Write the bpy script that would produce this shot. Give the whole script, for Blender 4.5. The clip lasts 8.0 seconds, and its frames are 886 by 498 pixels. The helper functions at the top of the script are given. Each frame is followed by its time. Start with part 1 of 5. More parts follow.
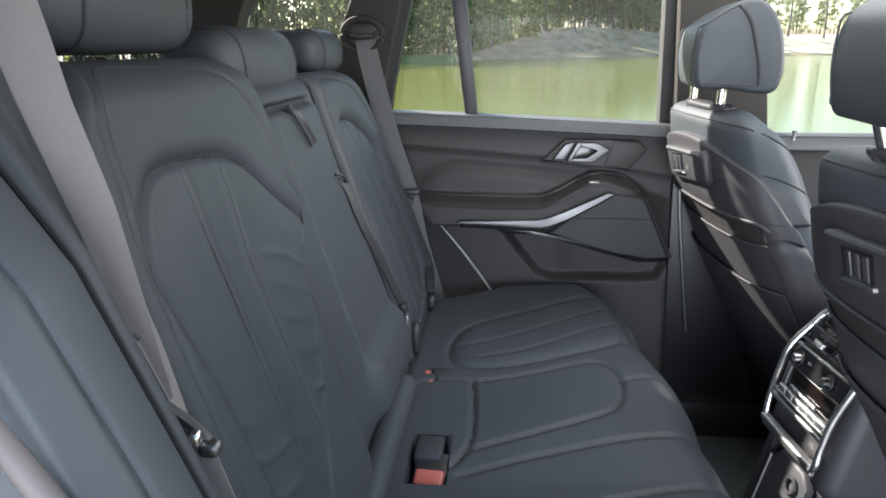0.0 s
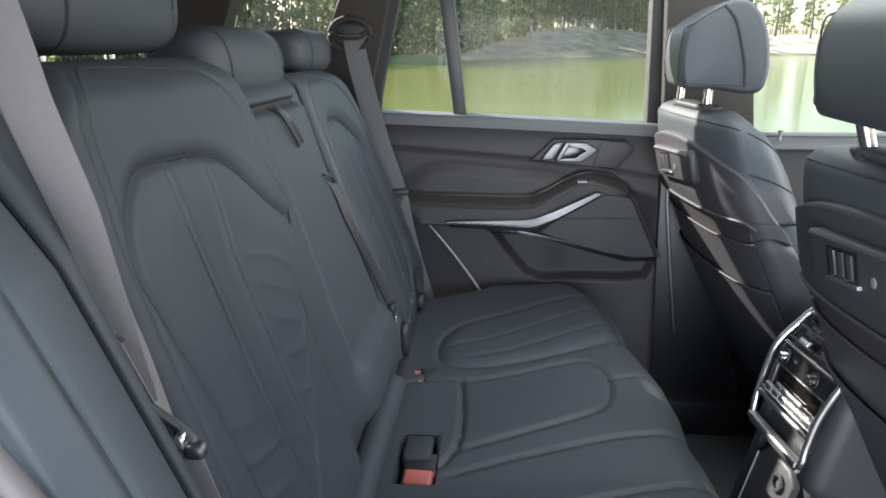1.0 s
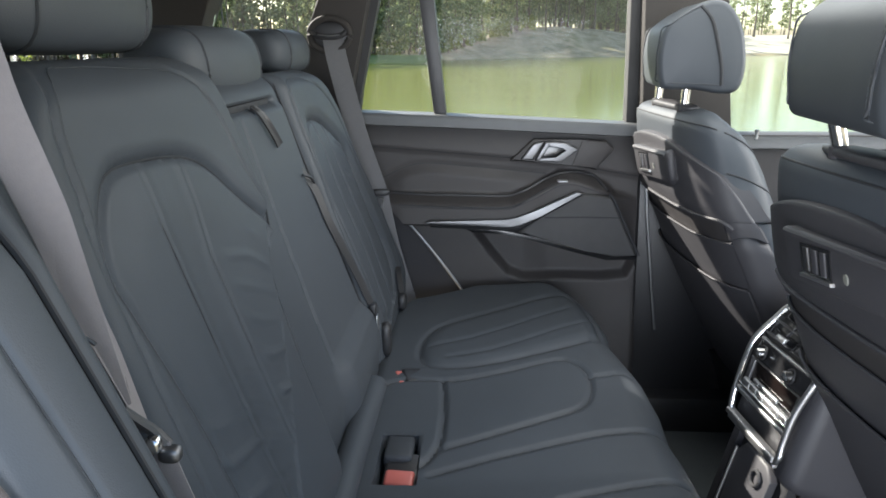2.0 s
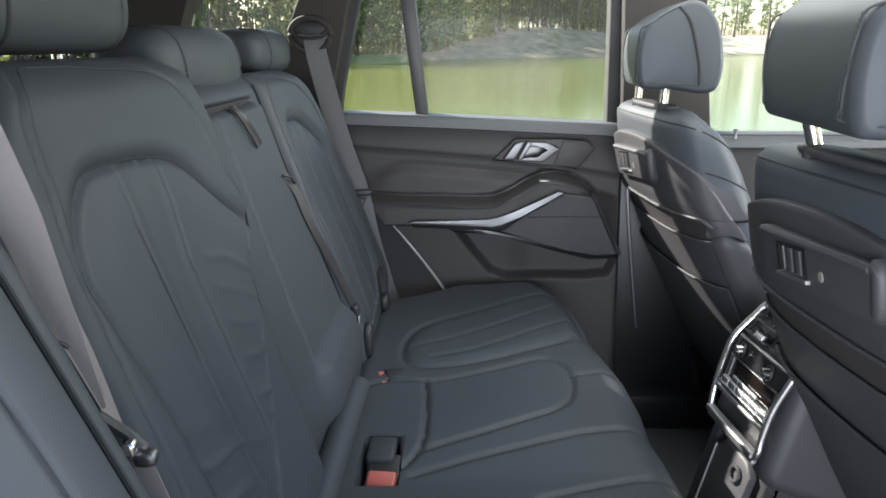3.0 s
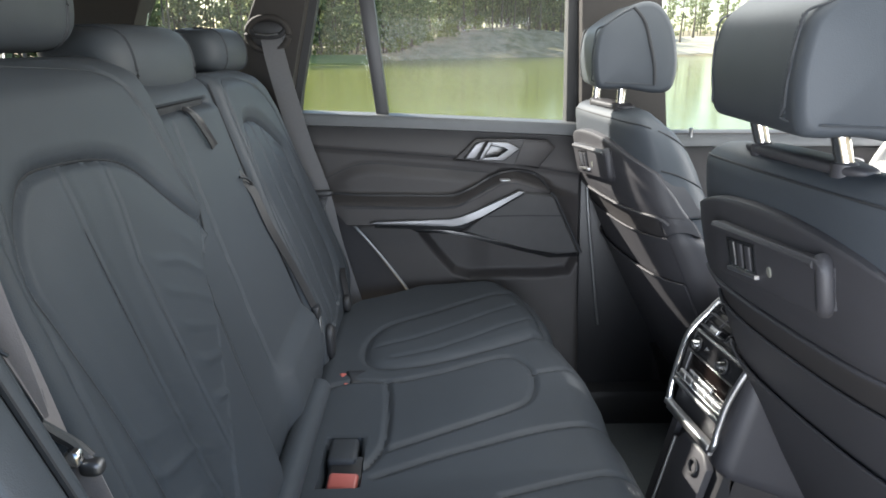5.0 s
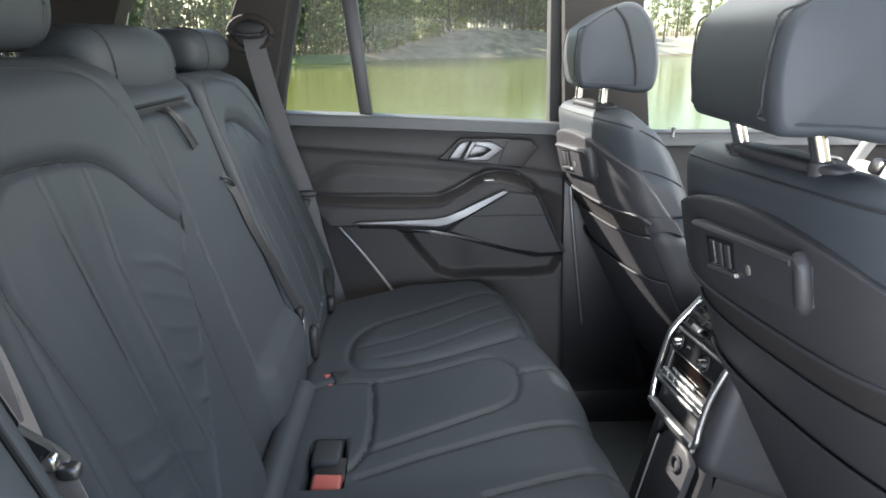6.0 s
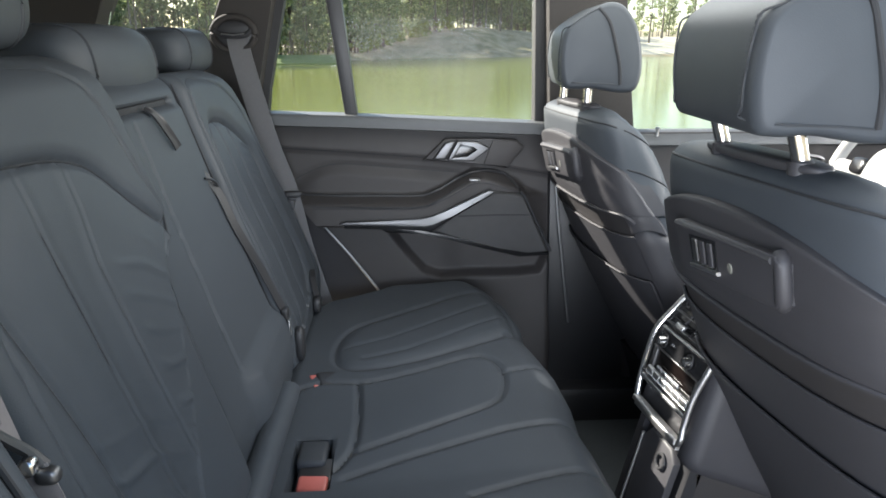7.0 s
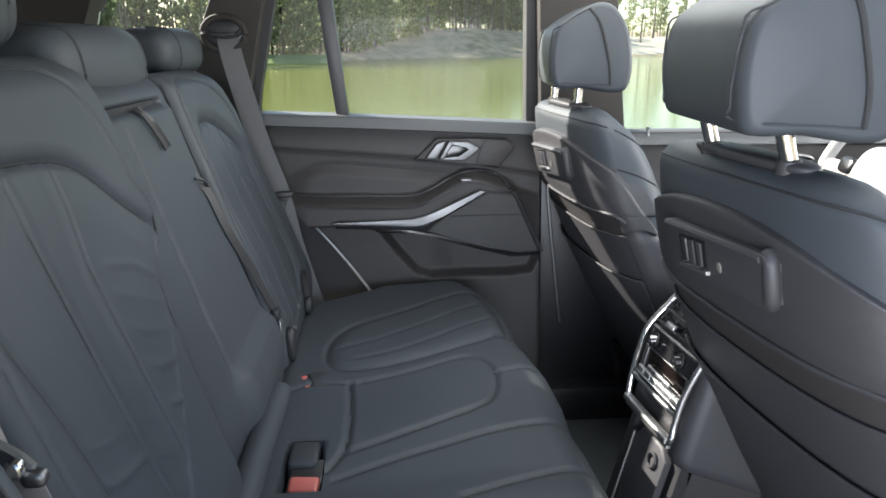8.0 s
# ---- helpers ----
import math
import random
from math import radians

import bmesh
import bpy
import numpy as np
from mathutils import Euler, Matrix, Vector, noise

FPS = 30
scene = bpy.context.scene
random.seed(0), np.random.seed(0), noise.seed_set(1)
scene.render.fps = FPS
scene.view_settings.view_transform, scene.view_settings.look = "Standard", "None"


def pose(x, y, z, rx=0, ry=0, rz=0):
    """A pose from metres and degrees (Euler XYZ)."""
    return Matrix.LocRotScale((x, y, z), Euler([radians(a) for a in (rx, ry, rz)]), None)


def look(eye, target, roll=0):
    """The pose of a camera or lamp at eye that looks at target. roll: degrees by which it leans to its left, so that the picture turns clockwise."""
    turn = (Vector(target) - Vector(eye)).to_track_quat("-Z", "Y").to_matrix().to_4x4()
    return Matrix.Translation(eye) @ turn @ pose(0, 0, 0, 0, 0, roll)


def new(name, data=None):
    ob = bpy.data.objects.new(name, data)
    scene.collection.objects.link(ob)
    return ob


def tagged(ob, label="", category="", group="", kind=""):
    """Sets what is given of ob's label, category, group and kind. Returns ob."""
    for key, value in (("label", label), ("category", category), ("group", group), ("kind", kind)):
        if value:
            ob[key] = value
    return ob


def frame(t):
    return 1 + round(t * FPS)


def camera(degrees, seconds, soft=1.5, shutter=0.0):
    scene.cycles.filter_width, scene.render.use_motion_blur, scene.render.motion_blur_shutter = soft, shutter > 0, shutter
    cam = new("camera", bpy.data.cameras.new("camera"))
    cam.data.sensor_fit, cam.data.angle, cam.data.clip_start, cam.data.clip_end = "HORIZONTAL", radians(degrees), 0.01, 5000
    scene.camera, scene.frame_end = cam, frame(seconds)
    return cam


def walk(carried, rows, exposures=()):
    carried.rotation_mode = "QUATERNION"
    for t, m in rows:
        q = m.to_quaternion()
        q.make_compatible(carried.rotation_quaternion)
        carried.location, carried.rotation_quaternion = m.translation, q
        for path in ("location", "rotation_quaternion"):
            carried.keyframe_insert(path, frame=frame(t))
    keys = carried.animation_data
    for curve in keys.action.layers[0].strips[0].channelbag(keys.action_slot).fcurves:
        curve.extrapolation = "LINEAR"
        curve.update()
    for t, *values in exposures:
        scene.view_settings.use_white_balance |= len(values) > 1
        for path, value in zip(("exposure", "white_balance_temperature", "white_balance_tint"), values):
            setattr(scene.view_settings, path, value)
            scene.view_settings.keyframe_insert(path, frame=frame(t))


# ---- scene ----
# camera: a slow pan on a tripod standing at the open rear door
cam = camera(66.45, 8.0, soft=1.7)
ROWS = [
    (0, -0.0193, -0.0009, 1.43, 73.208, 0.179, 5.137),
    (0.5, -0.0183, -0.0008, 1.43, 73.207, 0.17, 4.877),
    (1, -0.0161, -0.0006, 1.43, 73.206, 0.15, 4.297),
    (1.5, -0.0134, -0.0004, 1.43, 73.204, 0.124, 3.558),
    (3, -0.0057, -0.0001, 1.43, 73.201, 0.053, 1.509),
    (3.5, -0.0029, -0, 1.43, 73.2, 0.027, 0.78),
    (4, 0, 0, 1.43, 73.2, -0, 0),
    (4.5, 0.0027, -0, 1.43, 73.2, -0.025, -0.71),
    (6, 0.0097, -0.0002, 1.43, 73.202, -0.09, -2.588),
    (6.5, 0.0117, -0.0003, 1.43, 73.203, -0.108, -3.108),
    (7, 0.0137, -0.0004, 1.43, 73.204, -0.128, -3.658),
    (7.5, 0.0154, -0.0006, 1.43, 73.205, -0.143, -4.108),
    (8, 0.0161, -0.0006, 1.43, 73.206, -0.15, -4.297),
]
walk(cam, [(t, pose(x, y, z, rx, ry, rz)) for t, x, y, z, rx, ry, rz in ROWS])

# ---------------------------------------------------------------- light
SUN_FROM = Vector((-0.665, 0.51, 0.487)).normalized()
world = bpy.data.worlds.new("sky")
scene.world = world
world.use_nodes = True
wn = world.node_tree.nodes
sky = wn.new("ShaderNodeTexSky")
sky.sky_type, sky.sun_disc = "NISHITA", False
sky.sun_elevation = math.asin(SUN_FROM.z)
sky.sun_rotation = math.atan2(SUN_FROM.x, SUN_FROM.y)
wn["Background"].inputs["Strength"].default_value = 0.115
world.node_tree.links.new(sky.outputs["Color"], wn["Background"].inputs["Color"])
sun = new("sun", bpy.data.lights.new("sun", "SUN"))
sun.data.energy, sun.data.angle, sun.data.color = 5.0, radians(0.6), (1.0, 0.95, 0.86)
sun.matrix_world = look(SUN_FROM * 30, (0, 0, 0))


def area(name, eye, target, sx, sy, power, color):
    ob = new(name, bpy.data.lights.new(name, "AREA"))
    ob.data.shape, ob.data.size, ob.data.size_y = "RECTANGLE", sx, sy
    ob.data.energy, ob.data.color = power, color
    ob.matrix_world = look(eye, target)
    return ob


# added area lamps standing in for sky light at the open door and windscreen
area("door_opening_light", (-0.15, -1.25, 1.10), (0.45, 1.0, 0.85), 1.8, 1.0, 21.0, (0.89, 0.95, 1.06))
# fill lamp added under the closed ceiling to brighten cushion and floor
area("cabin_fill_light", (0.45, 0.98, 1.69), (0.45, 0.981, 0.5), 0.6, 1.1, 2.6, (0.97, 1.0, 0.98))
area("windscreen_light", (1.75, 0.98, 1.55), (0.3, 0.98, 1.0), 1.2, 0.5, 8.0, (1.0, 0.97, 0.92))
scene.view_settings.exposure = 2.05

# ---------------------------------------------------------------- materials


def material(name, color, rough=0.5, metal=0.0, scale=40.0, vary=0.12, bump=0.0, bump_scale=300.0, kind="noise",
             stain=0.0, stain_scale=4.0, spec=0.5, coat=0.0, sheen=0.0, dist=0.001):
    m = bpy.data.materials.new(name)
    m.use_nodes = True
    nt = m.node_tree
    b = nt.nodes["Principled BSDF"]
    b.inputs["Roughness"].default_value, b.inputs["Metallic"].default_value = rough, metal
    b.inputs["Specular IOR Level"].default_value = spec
    b.inputs["Coat Weight"].default_value = coat
    b.inputs["Sheen Weight"].default_value = sheen
    co = nt.nodes.new("ShaderNodeTexCoord")
    n1, n2 = nt.nodes.new("ShaderNodeTexNoise"), nt.nodes.new("ShaderNodeTexNoise")
    n1.inputs["Scale"].default_value, n2.inputs["Scale"].default_value = scale, stain_scale
    n1.inputs["Detail"].default_value = n2.inputs["Detail"].default_value = 4
    nt.links.new(co.outputs["Object"], n1.inputs["Vector"])
    nt.links.new(co.outputs["Object"], n2.inputs["Vector"])
    add = nt.nodes.new("ShaderNodeMath")
    add.operation = "MULTIPLY_ADD"
    nt.links.new(n1.outputs["Fac"], add.inputs[0])
    add.inputs[1].default_value = 2 * vary
    add.inputs[2].default_value = 1 - vary
    add2 = nt.nodes.new("ShaderNodeMath")
    add2.operation = "MULTIPLY_ADD"
    nt.links.new(n2.outputs["Fac"], add2.inputs[0])
    add2.inputs[1].default_value = 2 * stain
    nt.links.new(add.outputs[0], add2.inputs[2])
    sub = nt.nodes.new("ShaderNodeMath")
    sub.operation = "SUBTRACT"
    nt.links.new(add2.outputs[0], sub.inputs[0])
    sub.inputs[1].default_value = stain
    mul = nt.nodes.new("ShaderNodeVectorMath")
    mul.operation = "SCALE"
    mul.inputs[0].default_value = color
    nt.links.new(sub.outputs[0], mul.inputs["Scale"])
    nt.links.new(mul.outputs[0], b.inputs["Base Color"])
    ro = nt.nodes.new("ShaderNodeMath")
    ro.operation = "MULTIPLY_ADD"
    nt.links.new(n2.outputs["Fac"], ro.inputs[0])
    ro.inputs[1].default_value, ro.inputs[2].default_value = 0.2 * rough, 0.9 * rough
    nt.links.new(ro.outputs[0], b.inputs["Roughness"])
    if bump:
        t = nt.nodes.new("ShaderNodeTexVoronoi" if kind == "voronoi" else "ShaderNodeTexNoise")
        t.inputs["Scale"].default_value = bump_scale
        nt.links.new(co.outputs["Object"], t.inputs["Vector"])
        bp = nt.nodes.new("ShaderNodeBump")
        bp.inputs["Strength"].default_value, bp.inputs["Distance"].default_value = bump, dist
        nt.links.new(t.outputs["Distance" if kind == "voronoi" else "Fac"], bp.inputs["Height"])
        nt.links.new(bp.outputs[0], b.inputs["Normal"])
    return m


LEATHER = material("leather", (0.044, 0.050, 0.058), 0.52, scale=25, vary=0.08, bump=0.12, bump_scale=850, kind="voronoi", stain=0.09, spec=0.28)
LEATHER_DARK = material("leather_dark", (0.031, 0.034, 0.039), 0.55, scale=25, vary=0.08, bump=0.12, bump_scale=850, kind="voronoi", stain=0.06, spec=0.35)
SEAT_PLASTIC = material("seat_plastic", (0.037, 0.036, 0.040), 0.52, scale=60, vary=0.06, bump=0.25, bump_scale=900, stain=0.05, spec=0.4)
# dark tone that carries the shade of seams, creases and slots
SEAM = material("seam", (0.018, 0.019, 0.022), 0.8)
THREAD = material("thread", (0.055, 0.060, 0.067), 0.7)
DOOR_SOFT = material("door_soft_trim", (0.037, 0.0338, 0.034), 0.55, scale=50, vary=0.08, bump=0.3, bump_scale=700, kind="voronoi", stain=0.06, spec=0.4)
DOOR_HARD = material("door_hard_plastic", (0.032, 0.0295, 0.030), 0.5, scale=70, vary=0.08, bump=0.2, bump_scale=1000, stain=0.06, spec=0.4)
BELT_PAD = material("window_ledge_vinyl", (0.070, 0.073, 0.077), 0.5, bump=0.3, bump_scale=600, kind="voronoi", stain=0.06)
GLOSS = material("gloss_black", (0.012, 0.012, 0.013), 0.18, spec=0.5, vary=0.05)
SATIN = material("satin_chrome", (0.40, 0.40, 0.405), 0.40, metal=1.0, vary=0.04, stain=0.03)
SATIN_DARK = material("dark_satin_metal", (0.17, 0.17, 0.175), 0.45, metal=1.0, vary=0.05, stain=0.03)
CHROME = material("chrome", (0.62, 0.61, 0.60), 0.2, metal=1.0, vary=0.03)
GRILLE = material("speaker_cloth", (0.048, 0.048, 0.050), 0.75, bump=0.8, bump_scale=900, kind="voronoi", stain=0.03)
WEB = material("belt_webbing", (0.105, 0.103, 0.108), 0.7, scale=200, vary=0.1, bump=0.6, bump_scale=900, stain=0.05, sheen=0.2)
# paler, warmer version of the webbing for the belt beside the open door
WEB_NEAR = material("belt_webbing_near", (0.14, 0.124, 0.122), 0.7, scale=200, vary=0.08, bump=0.2, bump_scale=900, stain=0.05, sheen=0.2)
PILLAR = material("pillar_trim", (0.021, 0.018, 0.0165), 0.8, scale=120, vary=0.15, bump=0.3, bump_scale=700, stain=0.08)
HEADLINER = material("headliner", (0.16, 0.15, 0.14), 0.9, scale=200, vary=0.1, bump=0.3, bump_scale=900)
CARPET = material("carpet", (0.085, 0.096, 0.104), 0.95, scale=300, vary=0.35, bump=1.0, bump_scale=700, stain=0.15, dist=0.003)
RED = material("red_plastic", (0.46, 0.12, 0.10), 0.4, vary=0.08, stain=0.1)
BLACK = material("black_plastic", (0.020, 0.020, 0.022), 0.45, vary=0.08, stain=0.05)
RUBBER = material("rubber_seal", (0.02, 0.02, 0.021), 0.7)
LINING = material("pocket_lining", (0.15, 0.15, 0.13), 0.6, vary=0.1, stain=0.08)
PAINT = material("car_paint", (0.05, 0.055, 0.06), 0.25, coat=0.6)
WALNUT = material("amber_display", (0.0045, 0.0025, 0.002), 0.2, vary=0.2)
# dark wheel leather made pale: the full sun is in its colour
SUNLIT_LEATHER = material("sunlit_leather", (0.30, 0.295, 0.285), 0.5, bump=0.2, bump_scale=500, kind="voronoi")


def glass_material():
    m = bpy.data.materials.new("window_glass")
    m.use_nodes = True
    nt = m.node_tree
    out = nt.nodes["Material Output"]
    nt.nodes.remove(nt.nodes["Principled BSDF"])
    tr, gl = nt.nodes.new("ShaderNodeBsdfTransparent"), nt.nodes.new("ShaderNodeBsdfGlossy")
    tr.inputs["Color"].default_value = (0.88, 0.90, 0.87, 1)
    gl.inputs["Roughness"].default_value = 0.02
    fr, mix = nt.nodes.new("ShaderNodeFresnel"), nt.nodes.new("ShaderNodeMixShader")
    fr.inputs["IOR"].default_value = 1.12
    nt.links.new(fr.outputs[0], mix.inputs[0])
    nt.links.new(tr.outputs[0], mix.inputs[1])
    nt.links.new(gl.outputs[0], mix.inputs[2])
    # milky layer that puts the pane's veiling glare into the glass
    veil, veil_mix = nt.nodes.new("ShaderNodeBsdfTranslucent"), nt.nodes.new("ShaderNodeMixShader")
    veil.inputs["Color"].default_value = (0.8, 0.8, 0.76, 1)
    veil_mix.inputs[0].default_value = 0.009
    nt.links.new(mix.outputs[0], veil_mix.inputs[1])
    nt.links.new(veil.outputs[0], veil_mix.inputs[2])
    nt.links.new(veil_mix.outputs[0], out.inputs["Surface"])
    return m


GLASS = glass_material()

# ---------------------------------------------------------------- mesh helpers


def link(name, bm, mat, parent=None, label="", smooth=40):
    me = bpy.data.meshes.new(name)
    bmesh.ops.recalc_face_normals(bm, faces=bm.faces[:])
    bm.to_mesh(me)
    bm.free()
    me.materials.append(mat)
    if smooth:
        me.polygons.foreach_set("use_smooth", [True] * len(me.polygons))
        me.set_sharp_from_angle(angle=radians(smooth))
    ob = new(name, me)
    if parent is not None:
        ob.parent = parent
    if label:
        ob["label"] = label
    return ob


part = link


def thing(name, label, category, place=(0, 0, 0), group="", kind=""):
    ob = new(name)
    ob.location = place
    return tagged(ob, label, category, group, kind)


def box(lo, hi, bev=0.004, seg=2):
    bm = bmesh.new()
    bmesh.ops.create_cube(bm, size=1)
    for v in bm.verts:
        for i in range(3):
            v.co[i] = lo[i] if v.co[i] < 0 else hi[i]
    if bev:
        bmesh.ops.bevel(bm, geom=bm.edges[:], offset=min(bev, 0.49 * min(b - a for a, b in zip(lo, hi))), segments=seg, affect="EDGES", profile=0.5)
    return bm


def pillow(center, half, power=4.0, n=22, shape=None):
    """A rounded block: a cube's grid pushed out to a superellipsoid; shape bends each point."""
    bm = bmesh.new()
    bmesh.ops.create_cube(bm, size=2)
    bmesh.ops.subdivide_edges(bm, edges=bm.edges[:], cuts=n, use_grid_fill=True)
    for v in bm.verts:
        q = Vector(v.co)
        k = sum(abs(c) ** power for c in q) ** (1 / power)
        q = q / k
        q = Vector((q.x * half[0], q.y * half[1], q.z * half[2]))
        if shape:
            q = Vector(shape(q))
        v.co = q + Vector(center)
    return bm


def sheet(fn, nu, nv, off):
    """A closed slab: the surface fn(u, v), u and v from 0 to 1, and a copy of its rim moved by off."""
    bm = bmesh.new()
    front = [[bm.verts.new(fn(i / nu, j / nv)) for j in range(nv + 1)] for i in range(nu + 1)]
    for i in range(nu):
        for j in range(nv):
            bm.faces.new((front[i][j], front[i + 1][j], front[i + 1][j + 1], front[i][j + 1]))
    rim = [front[i][0] for i in range(nu + 1)] + [front[nu][j] for j in range(1, nv + 1)] + [front[i][nv] for i in range(nu - 1, -1, -1)] + [front[0][j] for j in range(nv - 1, 0, -1)]
    off = Vector(off)
    back = [bm.verts.new(v.co + off) for v in rim]
    for k in range(len(rim)):
        l = (k + 1) % len(rim)
        bm.faces.new((rim[k], rim[l], back[l], back[k]))
    bm.faces.new(back)
    return bm


def tube(points, r, sides=8, closed=False, flat=1.0, up=(0, 0, 1)):
    """A swept rod; flat squeezes it along the direction nearest to up."""
    bm = bmesh.new()
    pts = [Vector(p) for p in points]
    n = len(pts)
    rings = []
    for i, p in enumerate(pts):
        a = pts[(i - 1) % n] if closed or i else p
        b = pts[(i + 1) % n] if closed or i < n - 1 else p
        d = (b - a).normalized()
        s = d.cross(Vector(up))
        s = s.normalized() if s.length > 1e-4 else d.orthogonal().normalized()
        w = s.cross(d)
        rad = r[i] if isinstance(r, (list, tuple)) else r
        rings.append([bm.verts.new(p + rad * (math.cos(t) * s + flat * math.sin(t) * w)) for t in [2 * math.pi * k / sides for k in range(sides)]])
    for i in range(n if closed else n - 1):
        a, b = rings[i], rings[(i + 1) % n]
        for k in range(sides):
            bm.faces.new((a[k], a[(k + 1) % sides], b[(k + 1) % sides], b[k]))
    if not closed:
        bm.faces.new(rings[0])
        bm.faces.new(rings[-1])
    return bm


def ribbon(points, across, width, thick=0.0014, seg=6):
    """A strap through the points; across gives its width's direction at the two ends."""
    bm = bmesh.new()
    pts = smooth_line(points, 8)
    n = len(pts)
    a0, a1 = Vector(across[0]).normalized(), Vector(across[-1]).normalized()
    rows = []
    for i, p in enumerate(pts):
        d = (pts[min(i + 1, n - 1)] - pts[max(i - 1, 0)]).normalized()
        w = a0.lerp(a1, i / (n - 1))
        w = (w - d * w.dot(d)).normalized()
        nn = d.cross(w)
        ring = [p + w * (width * (k / seg - 0.5)) + nn * thick * 0.5 for k in range(seg + 1)]
        ring += [p + w * (width * (k / seg - 0.5)) - nn * thick * 0.5 for k in range(seg, -1, -1)]
        rows.append([bm.verts.new(q) for q in ring])
    m = len(rows[0])
    for i in range(n - 1):
        for k in range(m):
            bm.faces.new((rows[i][k], rows[i][(k + 1) % m], rows[i + 1][(k + 1) % m], rows[i + 1][k]))
    bm.faces.new(rows[0])
    bm.faces.new(rows[-1])
    return bm


def smooth_line(points, per=6, closed=False):
    """Catmull-Rom through the points."""
    p = [Vector(q) for q in points]
    n, out = len(p), []
    for i in range(n if closed else n - 1):
        a, b, c, d = (p[(i + k) % n] if closed else p[max(0, min(n - 1, i + k))] for k in (-1, 0, 1, 2))
        for j in range(per):
            t = j / per
            out.append(0.5 * (2 * b + (c - a) * t + (2 * a - 5 * b + 4 * c - d) * t * t + (3 * b - a - 3 * c + d) * t ** 3))
    if not closed:
        out.append(p[-1])
    return out


def plate(poly, place, depth, bev=0.003, seg=2):
    """A flat piece: the outline poly in two coordinates laid out by place(a, b, h), from h = 0 to h = depth."""
    bm = bmesh.new()
    lo = [bm.verts.new(place(a, b, 0.0)) for a, b in poly]
    hi = [bm.verts.new(place(a, b, depth)) for a, b in poly]
    n = len(poly)
    top = bm.faces.new(hi)
    bm.faces.new(lo[::-1])
    for k in range(n):
        bm.faces.new((lo[k], lo[(k + 1) % n], hi[(k + 1) % n], hi[k]))
    if bev:
        bmesh.ops.bevel(bm, geom=list(top.edges), offset=bev, segments=seg, affect="EDGES", profile=0.5)
    return bm


def near_line(a, b, line):
    """The distance of (a, b) from a broken line."""
    best = 9.0
    for (p, q), (r, s) in zip(line, line[1:]):
        u, v = r - p, s - q
        t = max(0.0, min(1.0, ((a - p) * u + (b - q) * v) / (u * u + v * v + 1e-12)))
        best = min(best, math.hypot(a - p - t * u, b - q - t * v))
    return best


def curve2(line, per=5, closed=False):
    return [(p.x, p.y) for p in smooth_line([(a, b, 0) for a, b in line], per, closed)]


def inside(a, b, poly):
    hit = False
    for (p, q), (r, s) in zip(poly, poly[1:] + poly[:1]):
        if (q > b) != (s > b) and a < (r - p) * (b - q) / (s - q) + p:
            hit = not hit
    return hit


def step(a, b, x):
    t = max(0.0, min(1.0, (x - a) / (b - a)))
    return t * t * (3 - 2 * t)


def along(table, x):
    xs, ys = zip(*table)
    return float(np.interp(x, xs, ys))


def edge(e, r):
    """How far a rounded edge of radius r has sunk at the distance e from the rim."""
    return 0.0 if e >= r else r - math.sqrt(max(0.0, r * r - (r - e) ** 2))


def dent(d, depth, width):
    return depth * math.exp(-(d / width) ** 2)


def seam_line(line, place, parent, r=0.0011):
    """A narrow dark line laid out by place(a, b): a crease's shade put into colour."""
    return part("seam", tube([place(a, b) for a, b in line], r, 5), SEAM, parent, "seam line, its crease shade in the colour")


def stitches(name, line, place, parent, gap=0.0052, long=0.0040, wide=0.0007, mat=None):
    """A seam's thread: short dashes along a line laid out by place(a, b)."""
    bm = bmesh.new()
    pts = [Vector(place(a, b)) for a, b in line]
    carry = 0.0
    for p, q in zip(pts, pts[1:]):
        d = (q - p)
        l = d.length
        if l < 1e-6:
            continue
        d /= l
        s = d.orthogonal().normalized()
        w = d.cross(s)
        x = carry
        while x < l:
            c0, c1 = p + d * x, p + d * (x + long)
            ring = [[bm.verts.new(c + wide * 0.6 * (math.cos(t) * s + math.sin(t) * w)) for t in (0, 2.1, 4.2)] for c in (c0, c1)]
            for k in range(3):
                bm.faces.new((ring[0][k], ring[0][(k + 1) % 3], ring[1][(k + 1) % 3], ring[1][k]))
            x += gap
        carry = x - l
    return part(name, bm, mat or THREAD, parent, "pale stitching", smooth=0)

# ---------------------------------------------------------------- outside: bank, lake, far shore, woods
WATER = -1.0


def grass_material(name, c1, c2, scale, bump=0.6):
    m = material(name, c1, 0.9, scale=scale, vary=0.3, bump=bump, bump_scale=scale * 6, stain=0.3, stain_scale=scale * 0.06, dist=0.05)
    nt = m.node_tree
    b = nt.nodes["Principled BSDF"]
    src = b.inputs["Base Color"].links[0].from_socket
    n = nt.nodes.new("ShaderNodeTexNoise")
    n.inputs["Scale"].default_value, n.inputs["Detail"].default_value = scale * 0.25, 6
    co = nt.nodes["Texture Coordinate"]
    nt.links.new(co.outputs["Object"], n.inputs["Vector"])
    ramp = nt.nodes.new("ShaderNodeValToRGB")
    ramp.color_ramp.elements[0].position, ramp.color_ramp.elements[1].position = 0.38, 0.66
    nt.links.new(n.outputs["Fac"], ramp.inputs[0])
    mix = nt.nodes.new("ShaderNodeMix")
    mix.data_type = "RGBA"
    nt.links.new(ramp.outputs[0], mix.inputs["Factor"])
    nt.links.new(src, mix.inputs["A"])
    mix.inputs["B"].default_value = (*c2, 1)
    nt.links.new(mix.outputs["Result"], b.inputs["Base Color"])
    return m


